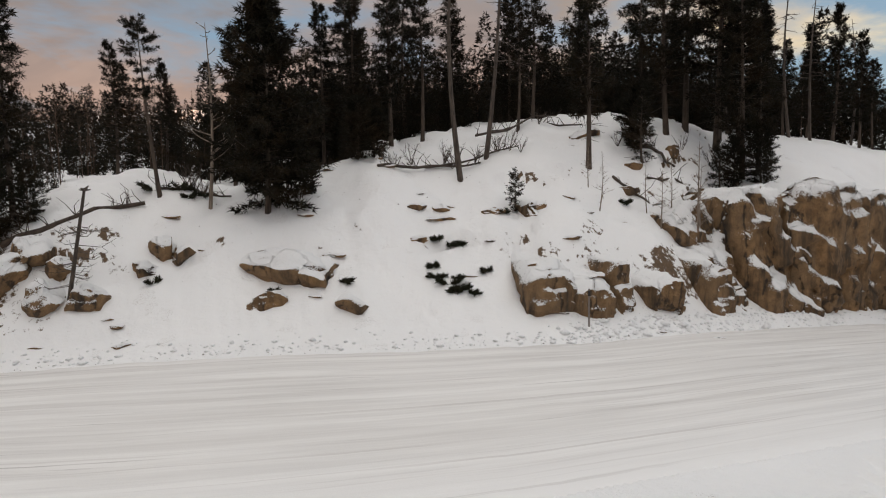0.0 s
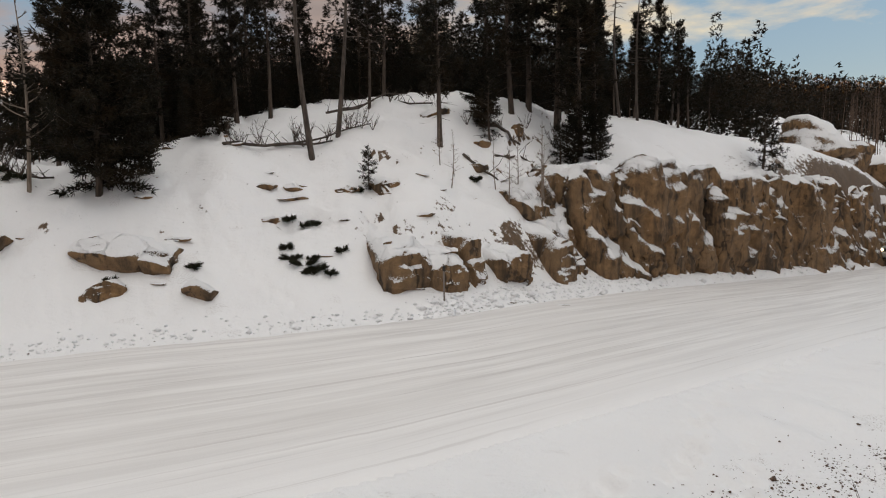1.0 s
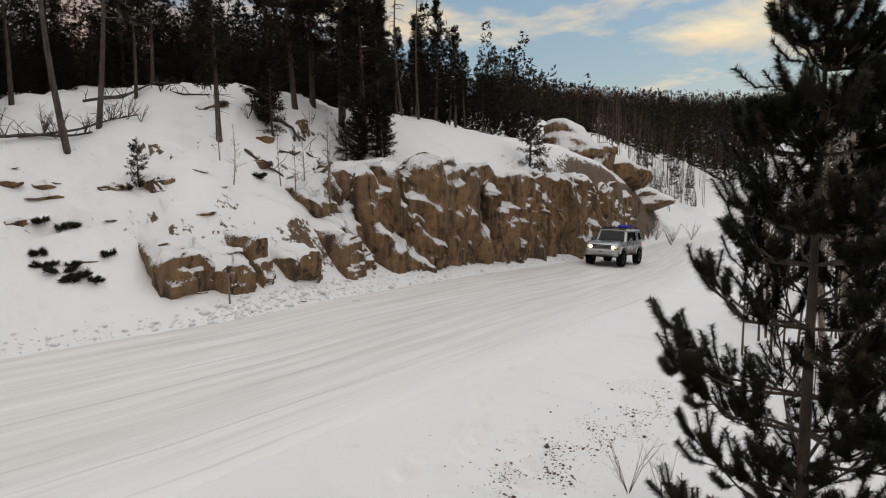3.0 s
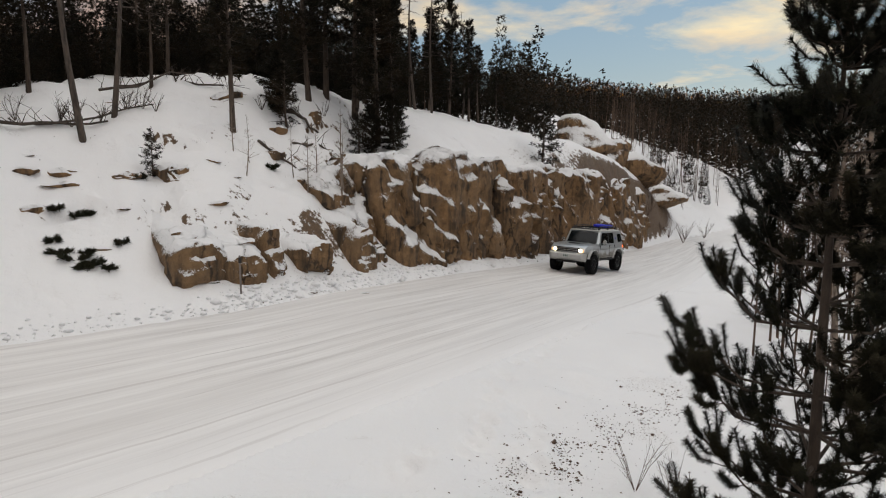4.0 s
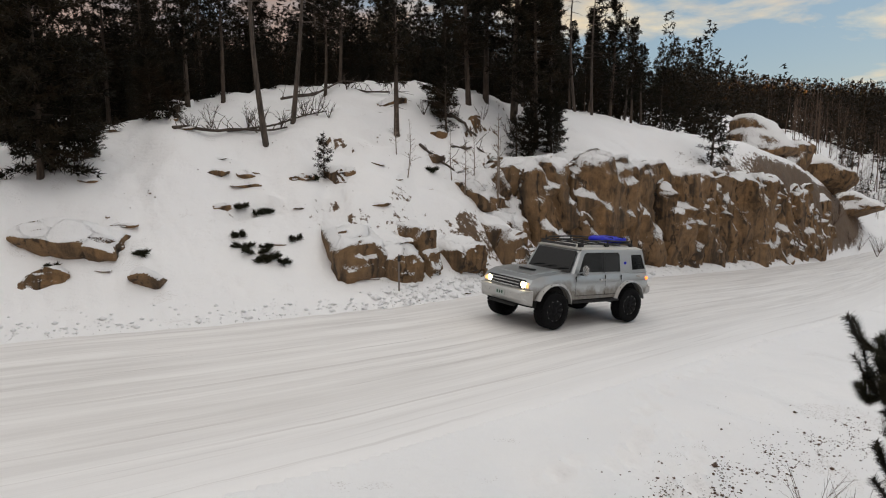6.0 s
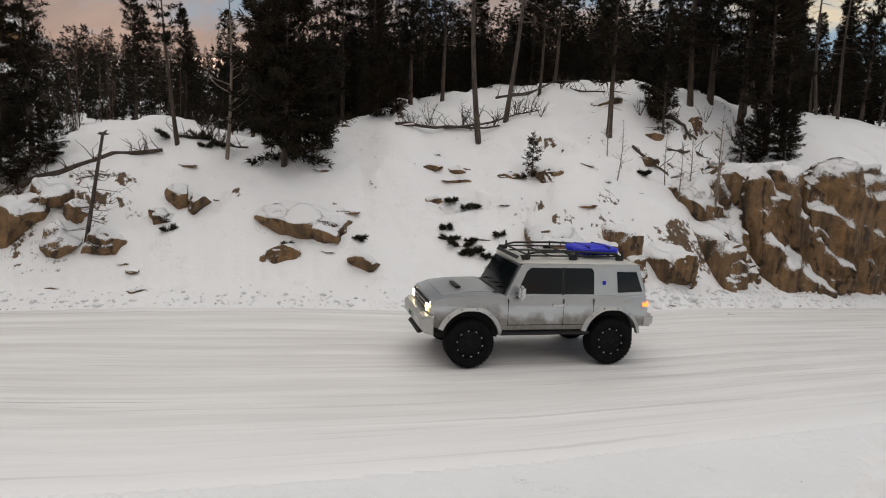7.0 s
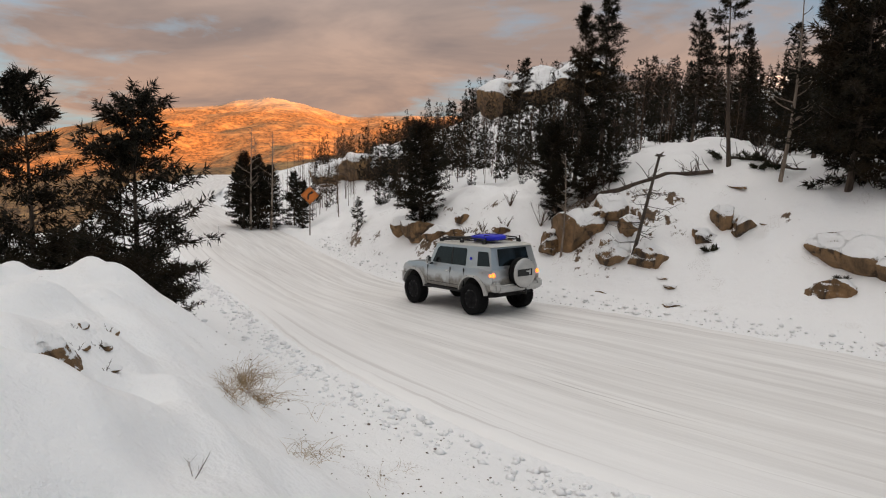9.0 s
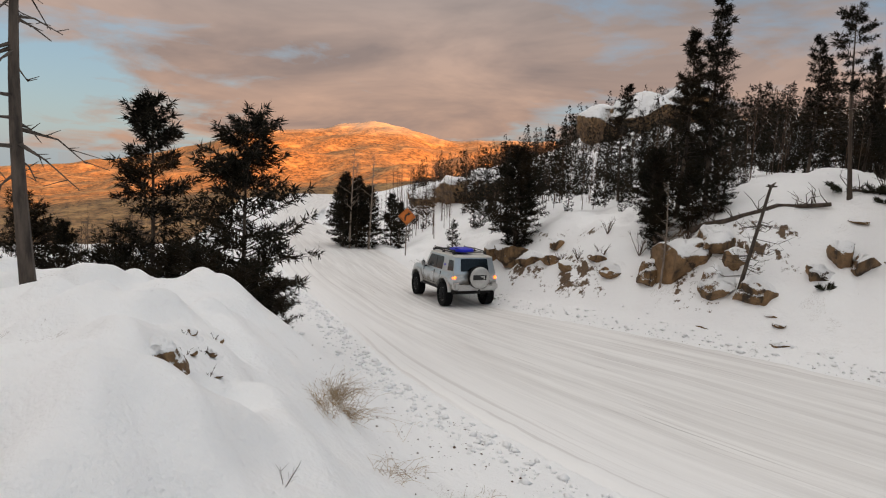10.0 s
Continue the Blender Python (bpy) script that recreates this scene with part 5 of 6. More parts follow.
def build_woods():
    def past_crest(az, r):
        return r > np.interp(az, AZ, CREST_R) + 2.0

    def on_crest(az, r):
        over = r - np.interp(az, AZ, CREST_R)
        return (over > -0.6) & (over < 2.5)

    dense = [conifer_cloud(s, 260, b, w, 5, 0.044, 0.15) for s, b, w in ((1, 0.12, 0.15), (2, 0.25, 0.14), (3, 0.08, 0.17), (4, 0.35, 0.13))]
    far = [conifer_cloud(s, 34, 0.03, 0.19, 3, 0.085, 0.3) for s in (5, 6, 7)]
    thin = [conifer_cloud(s, 120, b, w, 4, 0.058, 0.2) for s, b, w in ((13, 0.1, 0.15), (14, 0.22, 0.15), (15, 0.06, 0.17))]
    stems = [stem_cloud(s, 46) for s in (8, 9, 10)]
    far_stems = [stem_cloud(s, 5) for s in (11, 12)]
    near = np.concatenate([scatter(45, 2, 20, 27, 40, 3.8, 6.2, 67, past_crest), scatter(60, -36, 2, 33, 44, 4.5, 7.0, 68, past_crest), scatter(900, -24, 9, 25, 37, 1.2, 3.0, 69, on_crest), scatter(270, -38, 12, 30, 52, 3.6, 6.4, 50, past_crest), scatter(230, -84, -57, 20, 95, 3.0, 6.5, 65), scatter(60, -57, -47, 64, 95, 3.0, 5.5, 66), scatter(330, 8, 52, 26, 52, 2.2, 4.8, 51, past_crest)])
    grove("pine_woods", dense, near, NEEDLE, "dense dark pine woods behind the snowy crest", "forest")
    mid = np.concatenate([scatter(520, -38, 14, 45, 110, 4.5, 8.0, 52), scatter(640, 10, 58, 48, 125, 2.6, 5.2, 53)])
    grove("far_pine_woods", thin, mid, NEEDLE_FAR, "distant brown-green pine woods on a snowy slope", "forest")
    stand = np.concatenate([scatter(760, 14, 60, 26, 80, 2.2, 4.6, 54, past_crest), scatter(140, -30, 14, 33, 60, 3.0, 5.5, 55, past_crest), scatter(260, -57, -44, 50, 130, 4, 7.5, 56),
                            scatter(150, 78, 97, 20, 60, 1.8, 3.6, 57), scatter(60, 52, 62, 47, 90, 3.5, 6.0, 58), scatter(420, -90, -56, 11, 75, 4, 7, 59)])
    grove("aspen_stand", stems, stand, TWIG, "leafless brown aspen stand in the snow", "forest")
    # the second batch stands out of view on the raised, sun-blocking part
    hill = np.concatenate([scatter(5600, -80, -34, 95, 330, 6.0, 10.0, 60), scatter(600, -110, -80, 120, 330, 6, 10, 61)])
    hill[:, 3] = 0.4
    grove("ridge_woods", far, hill, NEEDLE_FAR, "dark wooded ridge below the evening sky", "forest")
    grove("ridge_stems", far_stems, scatter(700, -76, -38, 70, 280, 5, 9, 62), TWIG, "leafless trunks on the shaded ridge", "forest")
    valley = np.concatenate([scatter(150, 62, 100, 70, 300, 2.5, 5.0, 63), scatter(40, 78, 98, 28, 60, 1.6, 3.0, 64)])
    grove("valley_woods", far, valley, NEEDLE_FAR, "dark scrub and pines in the valley", "forest")


# ---- close things ----
def build_near_pine():
    """The young pine beside the camera: long limbs that end in bottle-brush shoots."""
    rnd = random.Random(77)
    x, y = 4.82, 2.65
    root = thing("young_pine", pose(x, y, float(ground_z(x, y)) - 0.1), "young dark green pine with brush-like shoots near the road", "tree", "pines on the hill")
    wood, shoots = Soup(), Soup()
    tall = 5.3
    top = Vector((0.02, 0.05, tall))

    def at(f):
        return top * f + Vector((0.05 * math.sin(f * 4), 0.05 * math.sin(f * 3), 0))

    fs = [i / 15 for i in range(16)]
    wood.tube([at(f) for f in fs], [0.062 * (1 - 0.85 * f) for f in fs], 10)

    def brush(a, b, reach):
        """Needles all round a shoot from a to b."""
        d = b - a
        n = max(40, int(d.length * 1250))
        along = d.normalized()
        for i in range(n):
            p = a + d * (i / n)
            r = Vector((rnd.gauss(0, 1), rnd.gauss(0, 1), rnd.gauss(0, 1)))
            r = (r - along * r.dot(along)).normalized()
            shoots.blade(p, (r * rnd.uniform(0.75, 1.0) + along * rnd.uniform(0.05, 0.5)) * reach * rnd.uniform(0.75, 1.1), 0.0042, along)

    z = 0.35
    while z < tall * 0.99:
        f = z / tall
        reach = 1.10 * min(1, 0.6 + 1.3 * f) * (1 - f) ** 0.66 + 0.10
        for k in range(rnd.choice((4, 5, 5, 6))):
            a = rnd.uniform(0, 2 * math.pi)
            far = reach * rnd.uniform(0.65, 1.1)
            out = Vector((math.cos(a), math.sin(a), 0))
            s = at(f)
            m = s + out * far * 0.6 + Vector((0, 0, far * rnd.uniform(-0.02, 0.16)))
            e = s + out * far + Vector((0, 0, far * rnd.uniform(0.22, 0.5)))
            wood.tube([s, m, e], [0.017 * (1 - 0.6 * f) + 0.004, 0.010, 0.005], 5)
            brush(e - (e - m) * 0.25, e + ((e - m).normalized() + Vector((0, 0, 0.8))).normalized() * 0.16, 0.078)
            for _ in range(int(5 + far * 7)):
                q = 1 - 0.72 * rnd.random() ** 1.5
                b = s + (m - s) * (q / 0.6) if q < 0.6 else m + (e - m) * ((q - 0.6) / 0.4)
                side = Vector((-out.y, out.x, 0)) * rnd.choice((-1, 1))
                d = (out * rnd.uniform(0.1, 0.8) + side * rnd.uniform(0.3, 1.0) + Vector((0, 0, rnd.uniform(0.0, 1.0)))).normalized()
                ln = rnd.uniform(0.10, 0.26) * (1.15 - 0.4 * f)
                c = b + d * ln
                t = c + (d + Vector((0, 0, 1.0))).normalized() * rnd.uniform(0.12, 0.22)
                wood.tube([b, c, t], [0.006, 0.005, 0.003], 4)
                brush(b + (c - b) * 0.5, c, 0.060)
                brush(c, t, 0.072)
        z += rnd.uniform(0.17, 0.30)
    wood.make("trunk", BARK, root)
    tagged(shoots.make("needles", NEEDLE_NEAR, root), kind="stuff")


def log_between(name, a, b, r0, r1, label, seed, stubs=10, lift=0.08, mat=GREY_BARK):
    rnd = random.Random(seed)
    pts = []
    for i in range(9):
        f = i / 8
        x, y = a[0] + (b[0] - a[0]) * f, a[1] + (b[1] - a[1]) * f
        za, zb = float(ground_z(*a)), float(ground_z(*b))
        pts.append(Vector((x + rnd.uniform(-0.05, 0.05), y + rnd.uniform(-0.05, 0.05), 0.5 * (za + (zb - za) * f) + 0.5 * float(ground_z(x, y)) + lift + rnd.uniform(-0.03, 0.03))))
    s = Soup()
    s.tube([p - pts[0] for p in pts], [r0 + (r1 - r0) * i / 8 for i in range(9)], 8)
    root = thing(name, Matrix.Translation(pts[0]), label, "log", "fallen logs")
    s.make("log", mat, root, smooth=True)
    tw = Soup()
    for _ in range(stubs):
        i = rnd.randrange(0, 8)
        p = pts[i] + (pts[i + 1] - pts[i]) * rnd.random() - pts[0]
        d = Vector((rnd.uniform(-0.7, 0.7), rnd.uniform(-0.9, 0.2), rnd.uniform(0.3, 1.0))).normalized() * rnd.uniform(0.25, 0.9)
        q = p + d * 0.6 + Vector((rnd.uniform(-.1, .1), 0, 0))
        tw.tube([p, q, p + d + Vector((rnd.uniform(-.2, .2), 0, rnd.uniform(-0.2, 0.05)))], [0.016, 0.010, 0.004], 4)
    if stubs:
        tagged(tw.make("branches", mat, root), kind="stuff")


def shrub(x, y, size, seed, label="low dark juniper sprig sticking out of the snow", flat=0.6):
    rnd = random.Random(seed)
    root = thing("juniper_shrub", pose(x, y, float(ground_z(x, y)) - 0.02), label, "shrub", "junipers on the slope")
    wood, leaf = Soup(), Soup()
    for _ in range(rnd.randint(6, 9)):
        a = rnd.uniform(0, 2 * math.pi)
        d = Vector((math.cos(a), math.sin(a) * 0.7, rnd.uniform(0.25, 1.0) * flat)).normalized()
        e = d * size * rnd.uniform(0.5, 1.0)
        wood.tube([Vector((0, 0, 0)), e], [0.012, 0.004], 4)
        for i in range(8):
            leaf.spray(e * (0.3 + 0.75 * i / 8), (d + Vector((0, 0, 0.5))).normalized(), 0.10 + 0.05 * size, 7, rnd, 0.7, 0.14)
    wood.make("stems", BARK, root)
    tagged(leaf.make("leaves", SHRUB, root), kind="stuff")


def bare_bush(x, y, size, seed, label, stems=9, mat=TWIG, thin=1.0, base=0.03):
    rnd = random.Random(seed)
    root = thing("bare_bush", pose(x, y, float(ground_z(x, y)) - base), label, "bush", "leafless bushes")
    s = Soup()
    for _ in range(stems):
        a = rnd.uniform(0, 2 * math.pi)
        d = Vector((math.cos(a) * 0.55, math.sin(a) * 0.55, 1)).normalized()
        e = d * size * rnd.uniform(0.6, 1.1)
        m = e * 0.5 + Vector((rnd.uniform(-.06, .06), rnd.uniform(-.06, .06), 0)) * size
        s.tube([Vector((0, 0, 0)), m, e], [0.006 * thin, 0.004 * thin, 0.0018 * thin], 4)
        for _ in range(5):
            f = rnd.uniform(0.3, 0.95)
            p = m * (f * 2) if f < 0.5 else m + (e - m) * (f * 2 - 1)
            w = (d + Vector((rnd.gauss(0, .5), rnd.gauss(0, .5), 0.1))).normalized() * size * rnd.uniform(0.12, 0.32)
            s.tube([p, p + w], [0.003 * thin, 0.0012 * thin], 3)
    tagged(s.make("twigs", mat, root), kind="stuff")


def grass_tuft(x, y, size, seed, blades=110, lean=(0.3, -0.2), label="tuft of dry tan grass poking through the snow"):
    rnd = random.Random(seed)
    root = thing("grass_tuft", pose(x, y, float(ground_z(x, y)) - 0.02), label, "grass", "dry grass tufts")
    s = Soup()
    for _ in range(blades):
        p = Vector((rnd.gauss(0, 0.3), rnd.gauss(0, 0.3), 0)) * size
        d = Vector((rnd.gauss(lean[0], 0.6), rnd.gauss(lean[1], 0.6), rnd.uniform(0.35, 1.0)))
        d = d.normalized() * size * rnd.uniform(0.5, 1.2)
        m = p + d * 0.6
        e = p + d + Vector((d.x, d.y, 0)) * 0.35 - Vector((0, 0, 0.18 * size))
        s.tube([p, m, e], [0.0022, 0.0018, 0.0007], 3)
    tagged(s.make("blades", DRY_GRASS, root), kind="stuff")


def build_sign():
    x, y = -32.2, 20.15
    z = float(ground_z(x, y))
    yellow = plain("sign_orange", (0.56, 0.15, 0.015), 0.5, 0, 0.12, 4)
    dark = plain("sign_black", (0.015, 0.013, 0.012), 0.6)
    post_mat = plain("grey_steel_post", (0.20, 0.17, 0.15), 0.6, 0.3)
    toward = math.degrees(math.atan2(-y, -x)) + 90
    sign = thing("road_sign", pose(x, y, z, 0, 0, toward), "orange diamond curve warning sign on a thin post", "sign")
    bm = box(0, 0, 1.3, 0.07, 0.05, 2.75, 0.01)
    part("post", bm, post_mat, sign)
    face = box(0, -0.04, 2.28, 0.72, 0.014, 0.72, 0.004, Matrix.Rotation(radians(45), 4, "Y"))
    plate_ob = part("sign_plate", face, yellow, sign)
    edge = Soup()
    k = 0.47
    ring = [Vector((k, 0, 0)), Vector((0, 0, k)), Vector((-k, 0, 0)), Vector((0, 0, -k)), Vector((k, 0, 0))]
    for a, b in zip(ring, ring[1:]):
        edge.tube([a * 0.93 + Vector((0, -0.05, 2.28)), b * 0.93 + Vector((0, -0.05, 2.28))], [0.008, 0.008], 4)
    edge.make("border", dark, plate_ob)
    # curve arrow: up, then bending to the right
    bm = bmesh.new()
    mid = [(-0.10, -0.24), (-0.10, -0.06), (-0.07, 0.04), (0.0, 0.11), (0.08, 0.14)]
    left, right = [], []
    for i, (px, pz) in enumerate(mid):
        qx, qz = mid[min(i + 1, 4)]
        ox, oz = mid[max(i - 1, 0)]
        d = Vector((qx - ox, qz - oz)).normalized() * 0.045
        left.append(bm.verts.new((px - d.y, -0.056, 2.28 + pz + d.x)))
        right.append(bm.verts.new((px + d.y, -0.056, 2.28 + pz - d.x)))
    for i in range(4):
        bm.faces.new((left[i], right[i], right[i + 1], left[i + 1]))
    bm.faces.new([bm.verts.new(p) for p in ((0.06, -0.056, 2.28 + 0.26), (0.05, -0.056, 2.28 + 0.04), (0.22, -0.056, 2.28 + 0.17))])
    bmesh.ops.solidify(bm, geom=bm.faces[:], thickness=0.004)
    part("arrow", bm, dark, plate_ob, "black right-bending arrow")
    # small delineator in front of the boulder
    x, y = 3.74, 16.85
    post = thing("marker_post", pose(x, y, float(ground_z(x, y)) - 0.1), "thin dark steel marker post at the road edge", "post")
    part("post", box(0, 0, 0.55, 0.045, 0.035, 1.1, 0.008), post_mat, post)
    part("reflector", box(0, -0.02, 0.98, 0.07, 0.02, 0.14, 0.006), dark, post)


def build_snag():
    """The small dead pine that leans over the rocks."""
    root = thing("dead_snag", pose(-10.05, 17.3, float(ground_z(-10.05, 17.3)) - 0.1), "grey dead snag with whorls of bare branches", "tree", "dead trees")
    rnd = random.Random(91)
    s, tw = Soup(), Soup()
    top = Vector((0.5, 0.25, 3.1))
    s.tube([top * (i / 6) for i in range(7)], [0.062 - 0.004 * i for i in range(7)], 7)
    for k in range(5):
        a = rnd.uniform(0, 6.28)
        s.tube([top, top + Vector((math.cos(a) * 0.16, math.sin(a) * 0.16, rnd.uniform(-0.02, 0.14)))], [0.05, 0.012], 4)
    for k in range(34):
        f = rnd.uniform(0.18, 0.72)
        a = rnd.uniform(0, 6.28)
        far = rnd.uniform(0.35, 1.0)
        p = top * f
        m = p + Vector((math.cos(a) * far * 0.6, math.sin(a) * far * 0.6, -0.08 * far))
        e = p + Vector((math.cos(a) * far, math.sin(a) * far, rnd.uniform(-0.1, 0.3) * far))
        tw.tube([p, m, e], [0.014, 0.009, 0.003], 4)
        for _ in range(3):
            q = m + (e - m) * rnd.random()
            tw.tube([q, q + Vector((rnd.gauss(0, .15), rnd.gauss(0, .15), rnd.gauss(0.02, .08)))], [0.005, 0.002], 3)
    s.make("trunk", GREY_BARK, root)
    tagged(tw.make("branches", GREY_BARK, root), kind="stuff")


def build_slope_clutter():
    log_between("fallen_log", (-12.6, 18.6), (-9.3, 20.6), 0.10, 0.06, "dark fallen log across the snowy bank", 1, 30, 0.16, BARK)
    log_between("fallen_log", (-2.3, 22.8), (1.4, 24.1), 0.06, 0.03, "fallen dead log with upturned branches", 2, 26, 0.08)
    log_between("fallen_log", (-0.6, 23.5), (2.9, 25.0), 0.045, 0.02, "fallen dead log with upturned branches", 3, 22, 0.08)
    log_between("fallen_log", (2.1, 28.0), (5.6, 26.8), 0.06, 0.03, "fallen dead log on the crest", 4, 18, 0.10)
    log_between("fallen_log", (1.3, 26.2), (4.8, 28.0), 0.05, 0.025, "fallen dead log on the crest", 5, 12, 0.3)
    log_between("fallen_log", (6.0, 23.4), (7.2, 22.8), 0.06, 0.03, "half-buried dark log on the slope", 6, 5, 0.03)
    log_between("fallen_log", (7.4, 23.9), (9.0, 24.0), 0.05, 0.03, "half-buried dark log on the slope", 7, 5, 0.03)
    log_between("fallen_log", (7.6, 25.6), (8.6, 24.4), 0.08, 0.04, "splintered grey log leaning on the slope", 8, 8, 0.25)
    log_between("broken_stump", (8.05, 20.75), (8.1, 20.80), 0.08, 0.05, "split grey stump among aspens", 9, 0, 0.0)
    log_between("fallen_log", (-9.4, 21.6), (-7.2, 22.2), 0.05, 0.03, "brush and a thin log half under snow", 10, 16, 0.06)
    for k, (x, y, s) in enumerate(((0.45, 19.75, 0.40), (0.2, 19.85, 0.32), (-0.2, 19.7, 0.22), (0.12, 18.1, 0.40), (0.5, 17.95, 0.36), (-0.2, 18.35, 0.32), (0.75, 17.75, 0.30), (1.16, 18.75, 0.24), (-0.3, 18.75, 0.26),
                                   (0.35, 18.35, 0.25), (0.3, 17.8, 0.25), (-9.5, 21.6, 0.55), (-8.6, 21.8, 0.5), (-7.9, 21.6, 0.45), (-8.2, 21.2, 0.35), (-8.0, 17.9, 0.25), (-4.6, 17.6, 0.2), (-2.7, 17.9, 0.22), (1.9, 20.9, 0.25), (6.2, 22.3, 0.3))):
        shrub(x, y, s, 200 + k)
    rs = random.Random(8)
    # bare bedrock breaking through the crust
    for k in range(34):
        az, r = rs.uniform(-24, 34), rs.uniform(17.5, 26)
        x, y, _ = spot(az, r)
        s = rs.uniform(0.06, 0.15)
        rock(x, y, s * rs.uniform(1.2, 2.8), s, s * 0.5, -0.02, rs.uniform(-20, 20), 300 + k, "dark rock chip breaking through the snow crust", cuts=5)
    for x, y, sx, sz in ((-0.85, 20.95, 0.45, 0.12), (-0.05, 21.2, 0.4, 0.12), (-0.1, 20.6, 0.6, 0.08), (-0.65, 19.75, 0.5, 0.10), (1.6, 20.8, 0.5, 0.1), (5.6, 26.0, 0.8, 0.3), (8.9, 25.6, 0.5, 0.2), (7.0, 24.4, 0.5, 0.16), (6.4, 23.0, 0.6, 0.14)):
        rock(x, y, sx * 0.62, 0.2, sz * 1.15, 0.02, rs.uniform(-10, 15), 400 + int(sx * 100) + int(y * 10), "dark bedrock ledge under thin snow", cuts=6)
    for k, (x, y, s) in enumerate(((-13.4, 18.3, 0.8), (-14.2, 18.2, 0.9), (-12.6, 18.4, 0.7), (-15.3, 17.6, 0.5), (-16.2, 17.4, 0.5), (-17.2, 17.5, 0.45), (-15.8, 18.4, 0.6), (-13.0, 18.0, 0.7))):
        bare_bush(x, y, s, 760 + k, "brown leafless brush above the road bank", 9, TWIG, 2.0)
    for k, (x, y) in enumerate(((-15.4, 17.4), (-16.6, 17.1), (-17.6, 17.3), (-14.6, 17.3), (-18.0, 18.0))):
        rock(x, y, 0.28 + 0.05 * k, 0.25, 0.2, 0.05, 30 * k, 780 + k, "dark rock poking out of the roadside bank", cuts=6)
    bare_bush(17.0, 25.2, 0.9, 11, "leafless bush on the snowy top of the rock cut")
    bare_bush(12.4, 22.0, 0.8, 12, "dark leafless bush at the foot of the rock face", 12)
    bare_bush(5.5, 5.05, 0.75, 13, "leafless bush beside the footprints", 7, thin=0.7)
    bare_bush(5.9, 4.9, 0.6, 14, "leafless bush beside the footprints", 6, thin=0.7)
    for k in range(30):
        x, y = rs.choice(((-1.2, 23.6), (0.6, 24.2), (2.3, 24.9), (-2.0, 23.0), (3.6, 26.6), (5.4, 26.4), (7.2, 25.8), (9.0, 26.0), (-8.4, 21.9), (-12.2, 18.7), (-9.6, 21.2), (10.6, 26.2)))
        bare_bush(x + rs.uniform(-0.7, 0.7), y + rs.uniform(-0.4, 0.5), rs.uniform(0.5, 0.95), 700 + k, "tangle of dead brush half under snow", 6, BARK, 2.2)
    for k in range(12):
        x, y, _ = spot(rs.uniform(-52, -46), rs.uniform(50, 64))
        bare_bush(x, y, rs.uniform(1.2, 2.2), 30 + k, "brown leafless bush by the far bend", 10, thin=2.0)


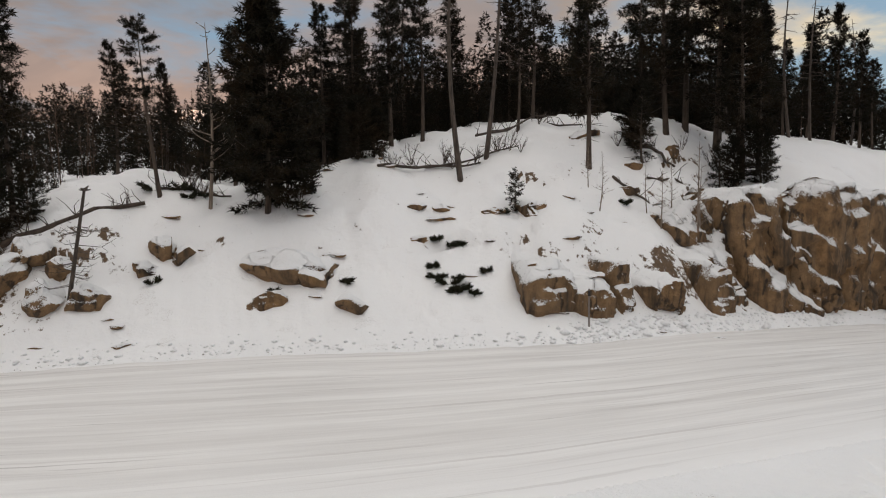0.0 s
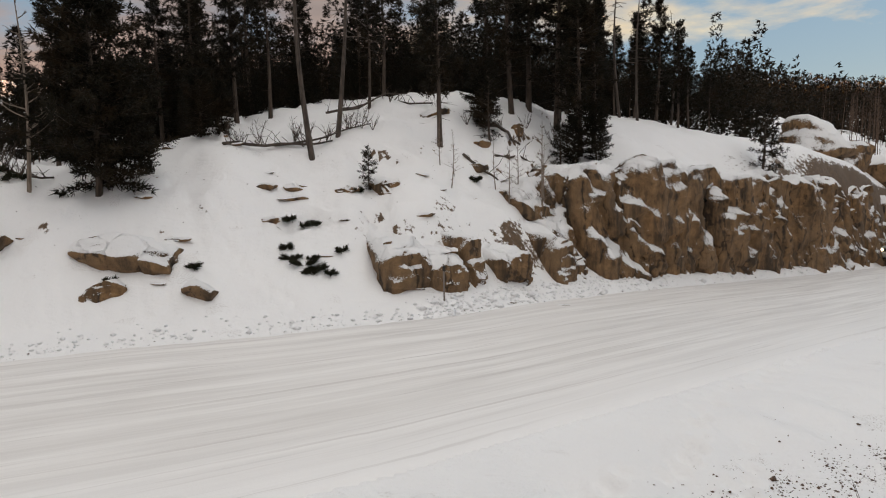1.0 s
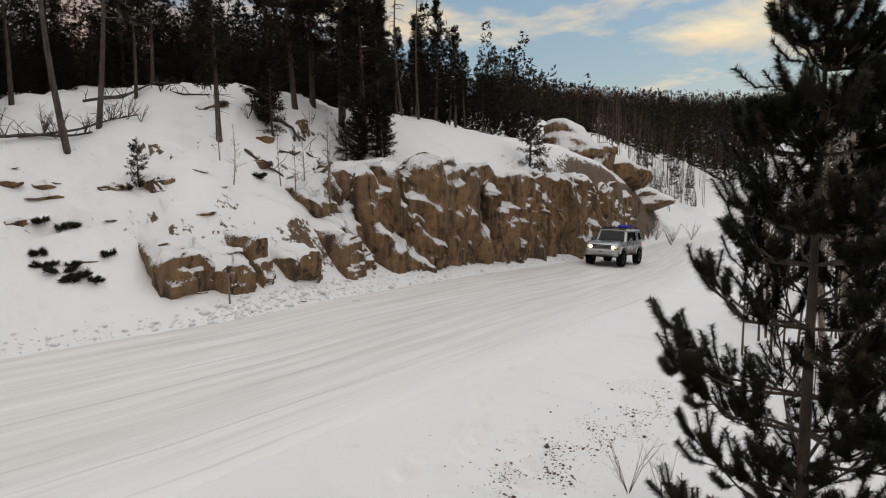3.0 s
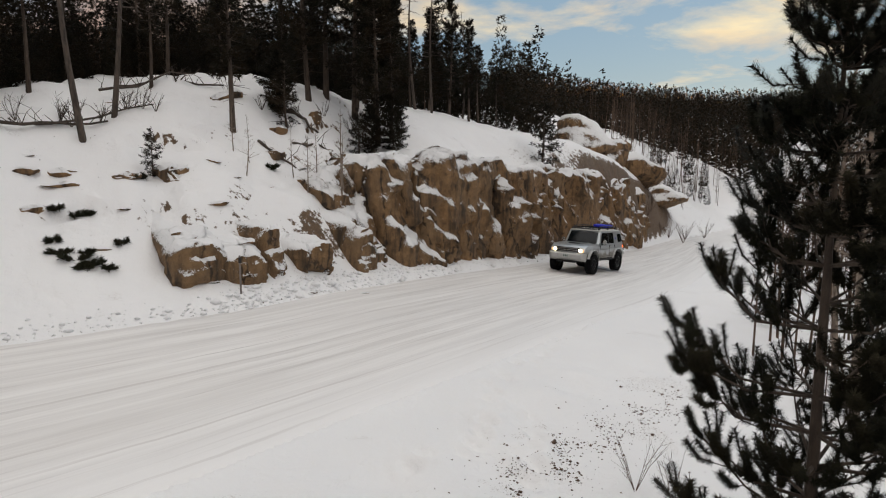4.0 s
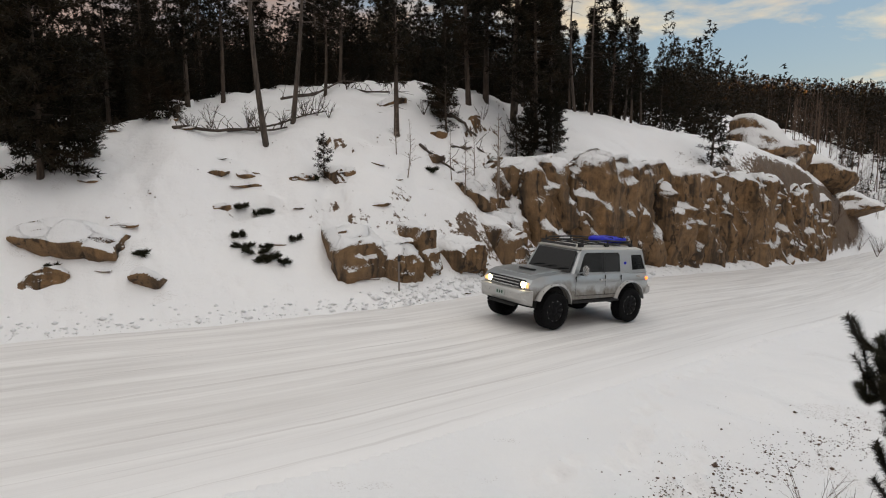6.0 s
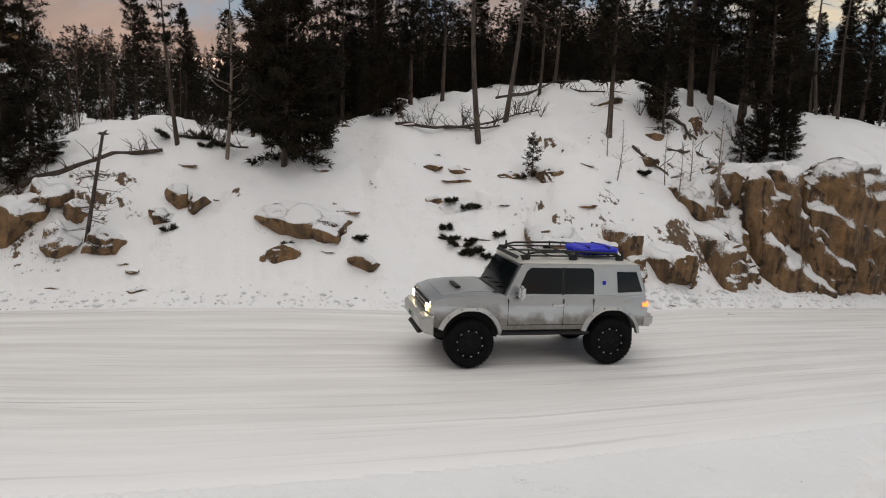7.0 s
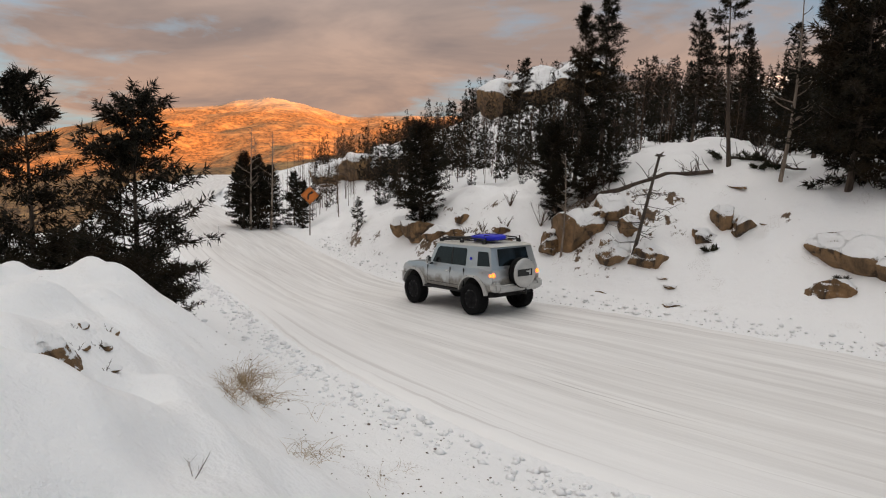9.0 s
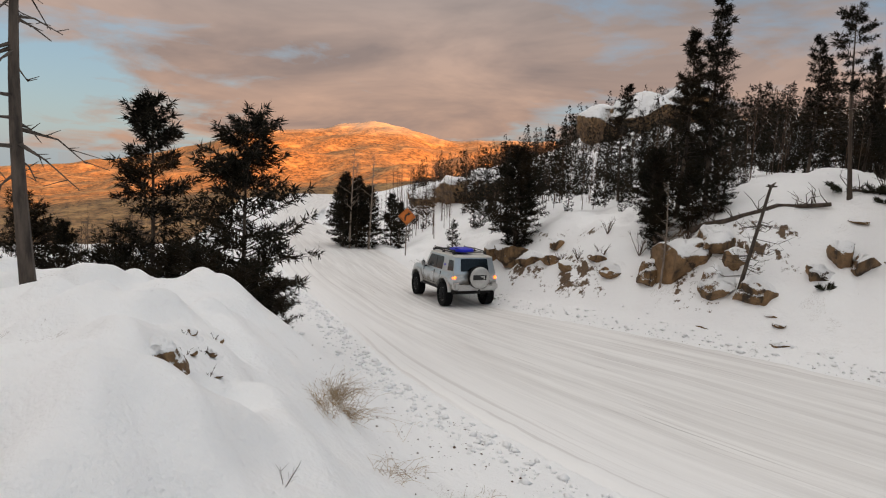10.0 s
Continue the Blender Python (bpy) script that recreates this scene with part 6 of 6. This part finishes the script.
def build_near_bank():
    for k, (x, y, s, n) in enumerate(((-6.9, 3.4, 0.40, 220), (-6.6, 3.45, 0.36, 140), (-6.2, 2.9, 0.30, 100), (-4.95, 2.95, 0.25, 30), (-5.3, 3.3, 0.28, 26), (-5.7, 3.5, 0.25, 24), (-6.2, 3.0, 0.3, 26), (-6.0, 4.0, 0.25, 20),
                                      (-5.2, 4.1, 0.25, 12), (-7.0, 4.4, 0.5, 6), (-4.6, 3.9, 0.2, 10), (-4.2, 3.4, 0.22, 12), (-5.5, 4.7, 0.2, 10), (-8.5, 4.6, 0.3, 18))):
        grass_tuft(x, y, s, 500 + k, n)
    bare_bush(-3.7, 1.5, 0.22, 21, "thin bare weed stalks in the near snow", 3, thin=0.5)
    bare_bush(-2.95, 0.05, 0.30, 22, "dark bare twig reaching over the mound", 4, BARK, 1.4)
    for k, (x, y) in enumerate(((-5.5, 1.4), (-5.7, 1.6), (-5.35, 1.55), (-5.9, 1.5), (-6.1, 1.8))):
        rock(x, y, 0.05 + 0.015 * (k % 3), 0.04, 0.035, 0.0, 40 * k, 600 + k, "small dark stone poking out of the near snow mound", cuts=5)
        bare_bush(x + 0.05, y - 0.06, 0.10, 620 + k, "short dark weed stalks in the near snow", 3, BARK, 0.5)
    rnd = random.Random(12)
    pine = conifer("open_pine", 5.9, 0.12, 1.35, 95, count=12, clump=0.30, droop=0.02, full=0.82, whorl=0.27, point=0.8)
    wide = conifer("open_pine", 4.9, 0.06, 1.45, 96, count=12, clump=0.28, droop=-0.05, full=0.8, whorl=0.22, point=0.6)
    low = conifer("scrub_pine", 2.0, 0.0, 0.95, 97, count=9, clump=0.24, droop=0.0, whorl=0.28, point=0.5)
    label = "dark pine on the far side of the snow mound"
    plant(pine, 5.9, -17.65, 3.5, 6.0, label, "tree", "pines by the mound", 0)
    plant(wide, 4.9, -14.2, 4.75, 4.9, label, "tree", "pines by the mound", 40)
    plant(pine, 5.9, -17.2, 1.5, 2.9, label, "tree", "pines by the mound", 90)
    plant(wide, 4.9, -18.5, 0.9, 3.2, label, "tree", "pines by the mound", 200)
    for x, y, h in ((-13.2, 4.4, 1.5), (-14.9, 3.6, 1.9), (-12.6, 3.4, 1.3), (-15.6, 2.6, 1.8), (-16.4, 1.9, 1.6), (-12.0, 4.6, 1.1), (-14.0, 2.4, 1.4), (-11.7, 3.9, 0.9), (-15.5, 0.9, 1.5), (-18.0, 2.6, 2.2)):
        plant(low, 2.0, x, y, h, "low scrubby pine in the snow", "tree", "scrub pines", rnd.uniform(0, 360))
    retire(pine, wide, low)
    dead = bare_tree("dead_pine", 6.0, 98, GREY_BARK, limbs=30, spread=0.22, thick=0.014, low=0.25, droop=0.25, forks=5)
    plant(dead, 6.0, -8.95, 0.45, 6.2, "dead grey pine with drooping bare limbs on the mound", "tree", "dead trees", 0)
    big = bare_tree("bare_aspen", 8.0, 99, PALE_BARK, limbs=40, spread=0.24, low=0.35, forks=7)
    for x, y, h in ((12.6, 6.3, 8.3), (15.0, 8.0, 7.5), (13.5, 4.0, 7.0)):
        plant(big, 8.0, x, y, h, "tall leafless aspen behind the near pine", "tree", "bare aspens", rnd.uniform(0, 360))
    clump = conifer("spruce_tree", 5.0, 0.05, 1.4, 93, count=10, clump=0.28, droop=0.2, whorl=0.26)
    asp = bare_tree("aspen_tree", 6.5, 94, PALE_BARK, limbs=26, low=0.4, forks=6)
    for x, y, h in ((-39.2, 20.6, 4.6), (-40.0, 20.0, 5.0), (-38.6, 21.2, 4.2), (-41.0, 21.5, 4.8), (-38.0, 22.6, 3.6), (-37.0, 22.6, 3.2), (-41.5, 20.6, 4.3)):
        plant(clump, 5.0, x, y, h, "dark spruce in a clump beyond the sign", "tree", "pines on the hill", rnd.uniform(0, 360))
    for x, y, h in ((-39.0, 20.0, 6.6), (-38.0, 20.9, 6.4), (-39.8, 20.9, 6.0)):
        plant(asp, 6.5, x, y, h, "tall leafless aspen in a clump beyond the sign", "tree", "bare aspens", rnd.uniform(0, 360))
    retire(dead, big, clump, asp)


def build_clods():
    """Lumps of snow thrown up along both road edges, and litter on the near verge."""
    rs = np.random.RandomState(17)
    octa = np.array([(1, 0, 0), (0, 1, 0), (-1, 0, 0), (0, -1, 0), (0, 0, 1), (0, 0, -1)], float)
    tri = np.array([(0, 1, 4), (1, 2, 4), (2, 3, 4), (3, 0, 4), (1, 0, 5), (2, 1, 5), (3, 2, 5), (0, 3, 5)])

    def lumps(name, xy, sizes, mat, label, category):
        z = ground_z(xy[:, 0], xy[:, 1])
        v, t = [], []
        for k, ((x, y), s, g) in enumerate(zip(xy, sizes, z)):
            p = octa * s * rs.uniform(0.6, 1.3, (6, 1)) * (1, 1, 0.7)
            a = rs.uniform(0, 6.28)
            c, q = math.cos(a), math.sin(a)
            v.append(np.stack([p[:, 0] * c - p[:, 1] * q + x, p[:, 0] * q + p[:, 1] * c + y, p[:, 2] + g + s * 0.2], 1))
            t.append(tri + 6 * k)
        tagged(fast_mesh(name, np.concatenate(v), np.concatenate(t), mat), label, category, kind="stuff")

    x = rs.uniform(-30, 30, 1500)
    far_side = np.stack([x, far_edge(x) + 0.25 + np.abs(rs.normal(0, 0.45, 1500))], 1)
    thick = np.stack([rs.uniform(3, 13, 700), np.zeros(700)], 1)
    thick[:, 1] = far_edge(thick[:, 0]) + rs.uniform(0.1, 1.3, 700)
    x2 = rs.uniform(-26, -3, 900)
    near_side = np.stack([x2, near_edge(x2) - 0.2 - np.abs(rs.normal(0, 0.5, 900))], 1)
    xy = np.concatenate([far_side, thick, near_side])
    lumps("snow_clods", xy, 0.012 + rs.gamma(1.5, 0.017, len(xy)), CLOD, "lumps of ploughed snow along the road edges", "snow")
    f = rs.uniform(0, 1, 1500) ** 1.3
    clump = np.round(f * 26) / 26 + rs.normal(0, 0.012, 1500)
    verge = np.stack([4.2 + 5.4 * clump, 5.7 + 1.9 * clump + rs.normal(0, 0.16, 1500) + 0.25 * np.sin(clump * 31)], 1)
    verge[::4] += rs.normal(0, 0.5, (375, 2))
    left = np.stack([rs.uniform(-9, -2.6, 420), np.zeros(420)], 1)
    left[:, 1] = near_edge(left[:, 0]) - rs.uniform(0.3, 3.2, 420)
    edge = np.stack([x[:500], far_edge(x[:500]) + 0.15 + np.abs(rs.normal(0, 0.15, 500))], 1)
    slope = np.stack([rs.uniform(-13, 9, 260), rs.uniform(18, 24.5, 260)], 1)
    xy = np.concatenate([verge, left, edge, slope])
    xy = xy[(xy[:, 1] < near_edge(xy[:, 0]) - 0.2) | (xy[:, 1] > far_edge(xy[:, 0]))]
    lumps("verge_litter", xy, 0.003 + rs.gamma(1.1, 0.0055, len(xy)), LITTER, "bits of dark gravel, bark and twigs on the snow", "litter")


build_clods()
build_woods()
build_near_pine()
build_sign()
build_snag()
build_slope_clutter()
build_near_bank()

motions()
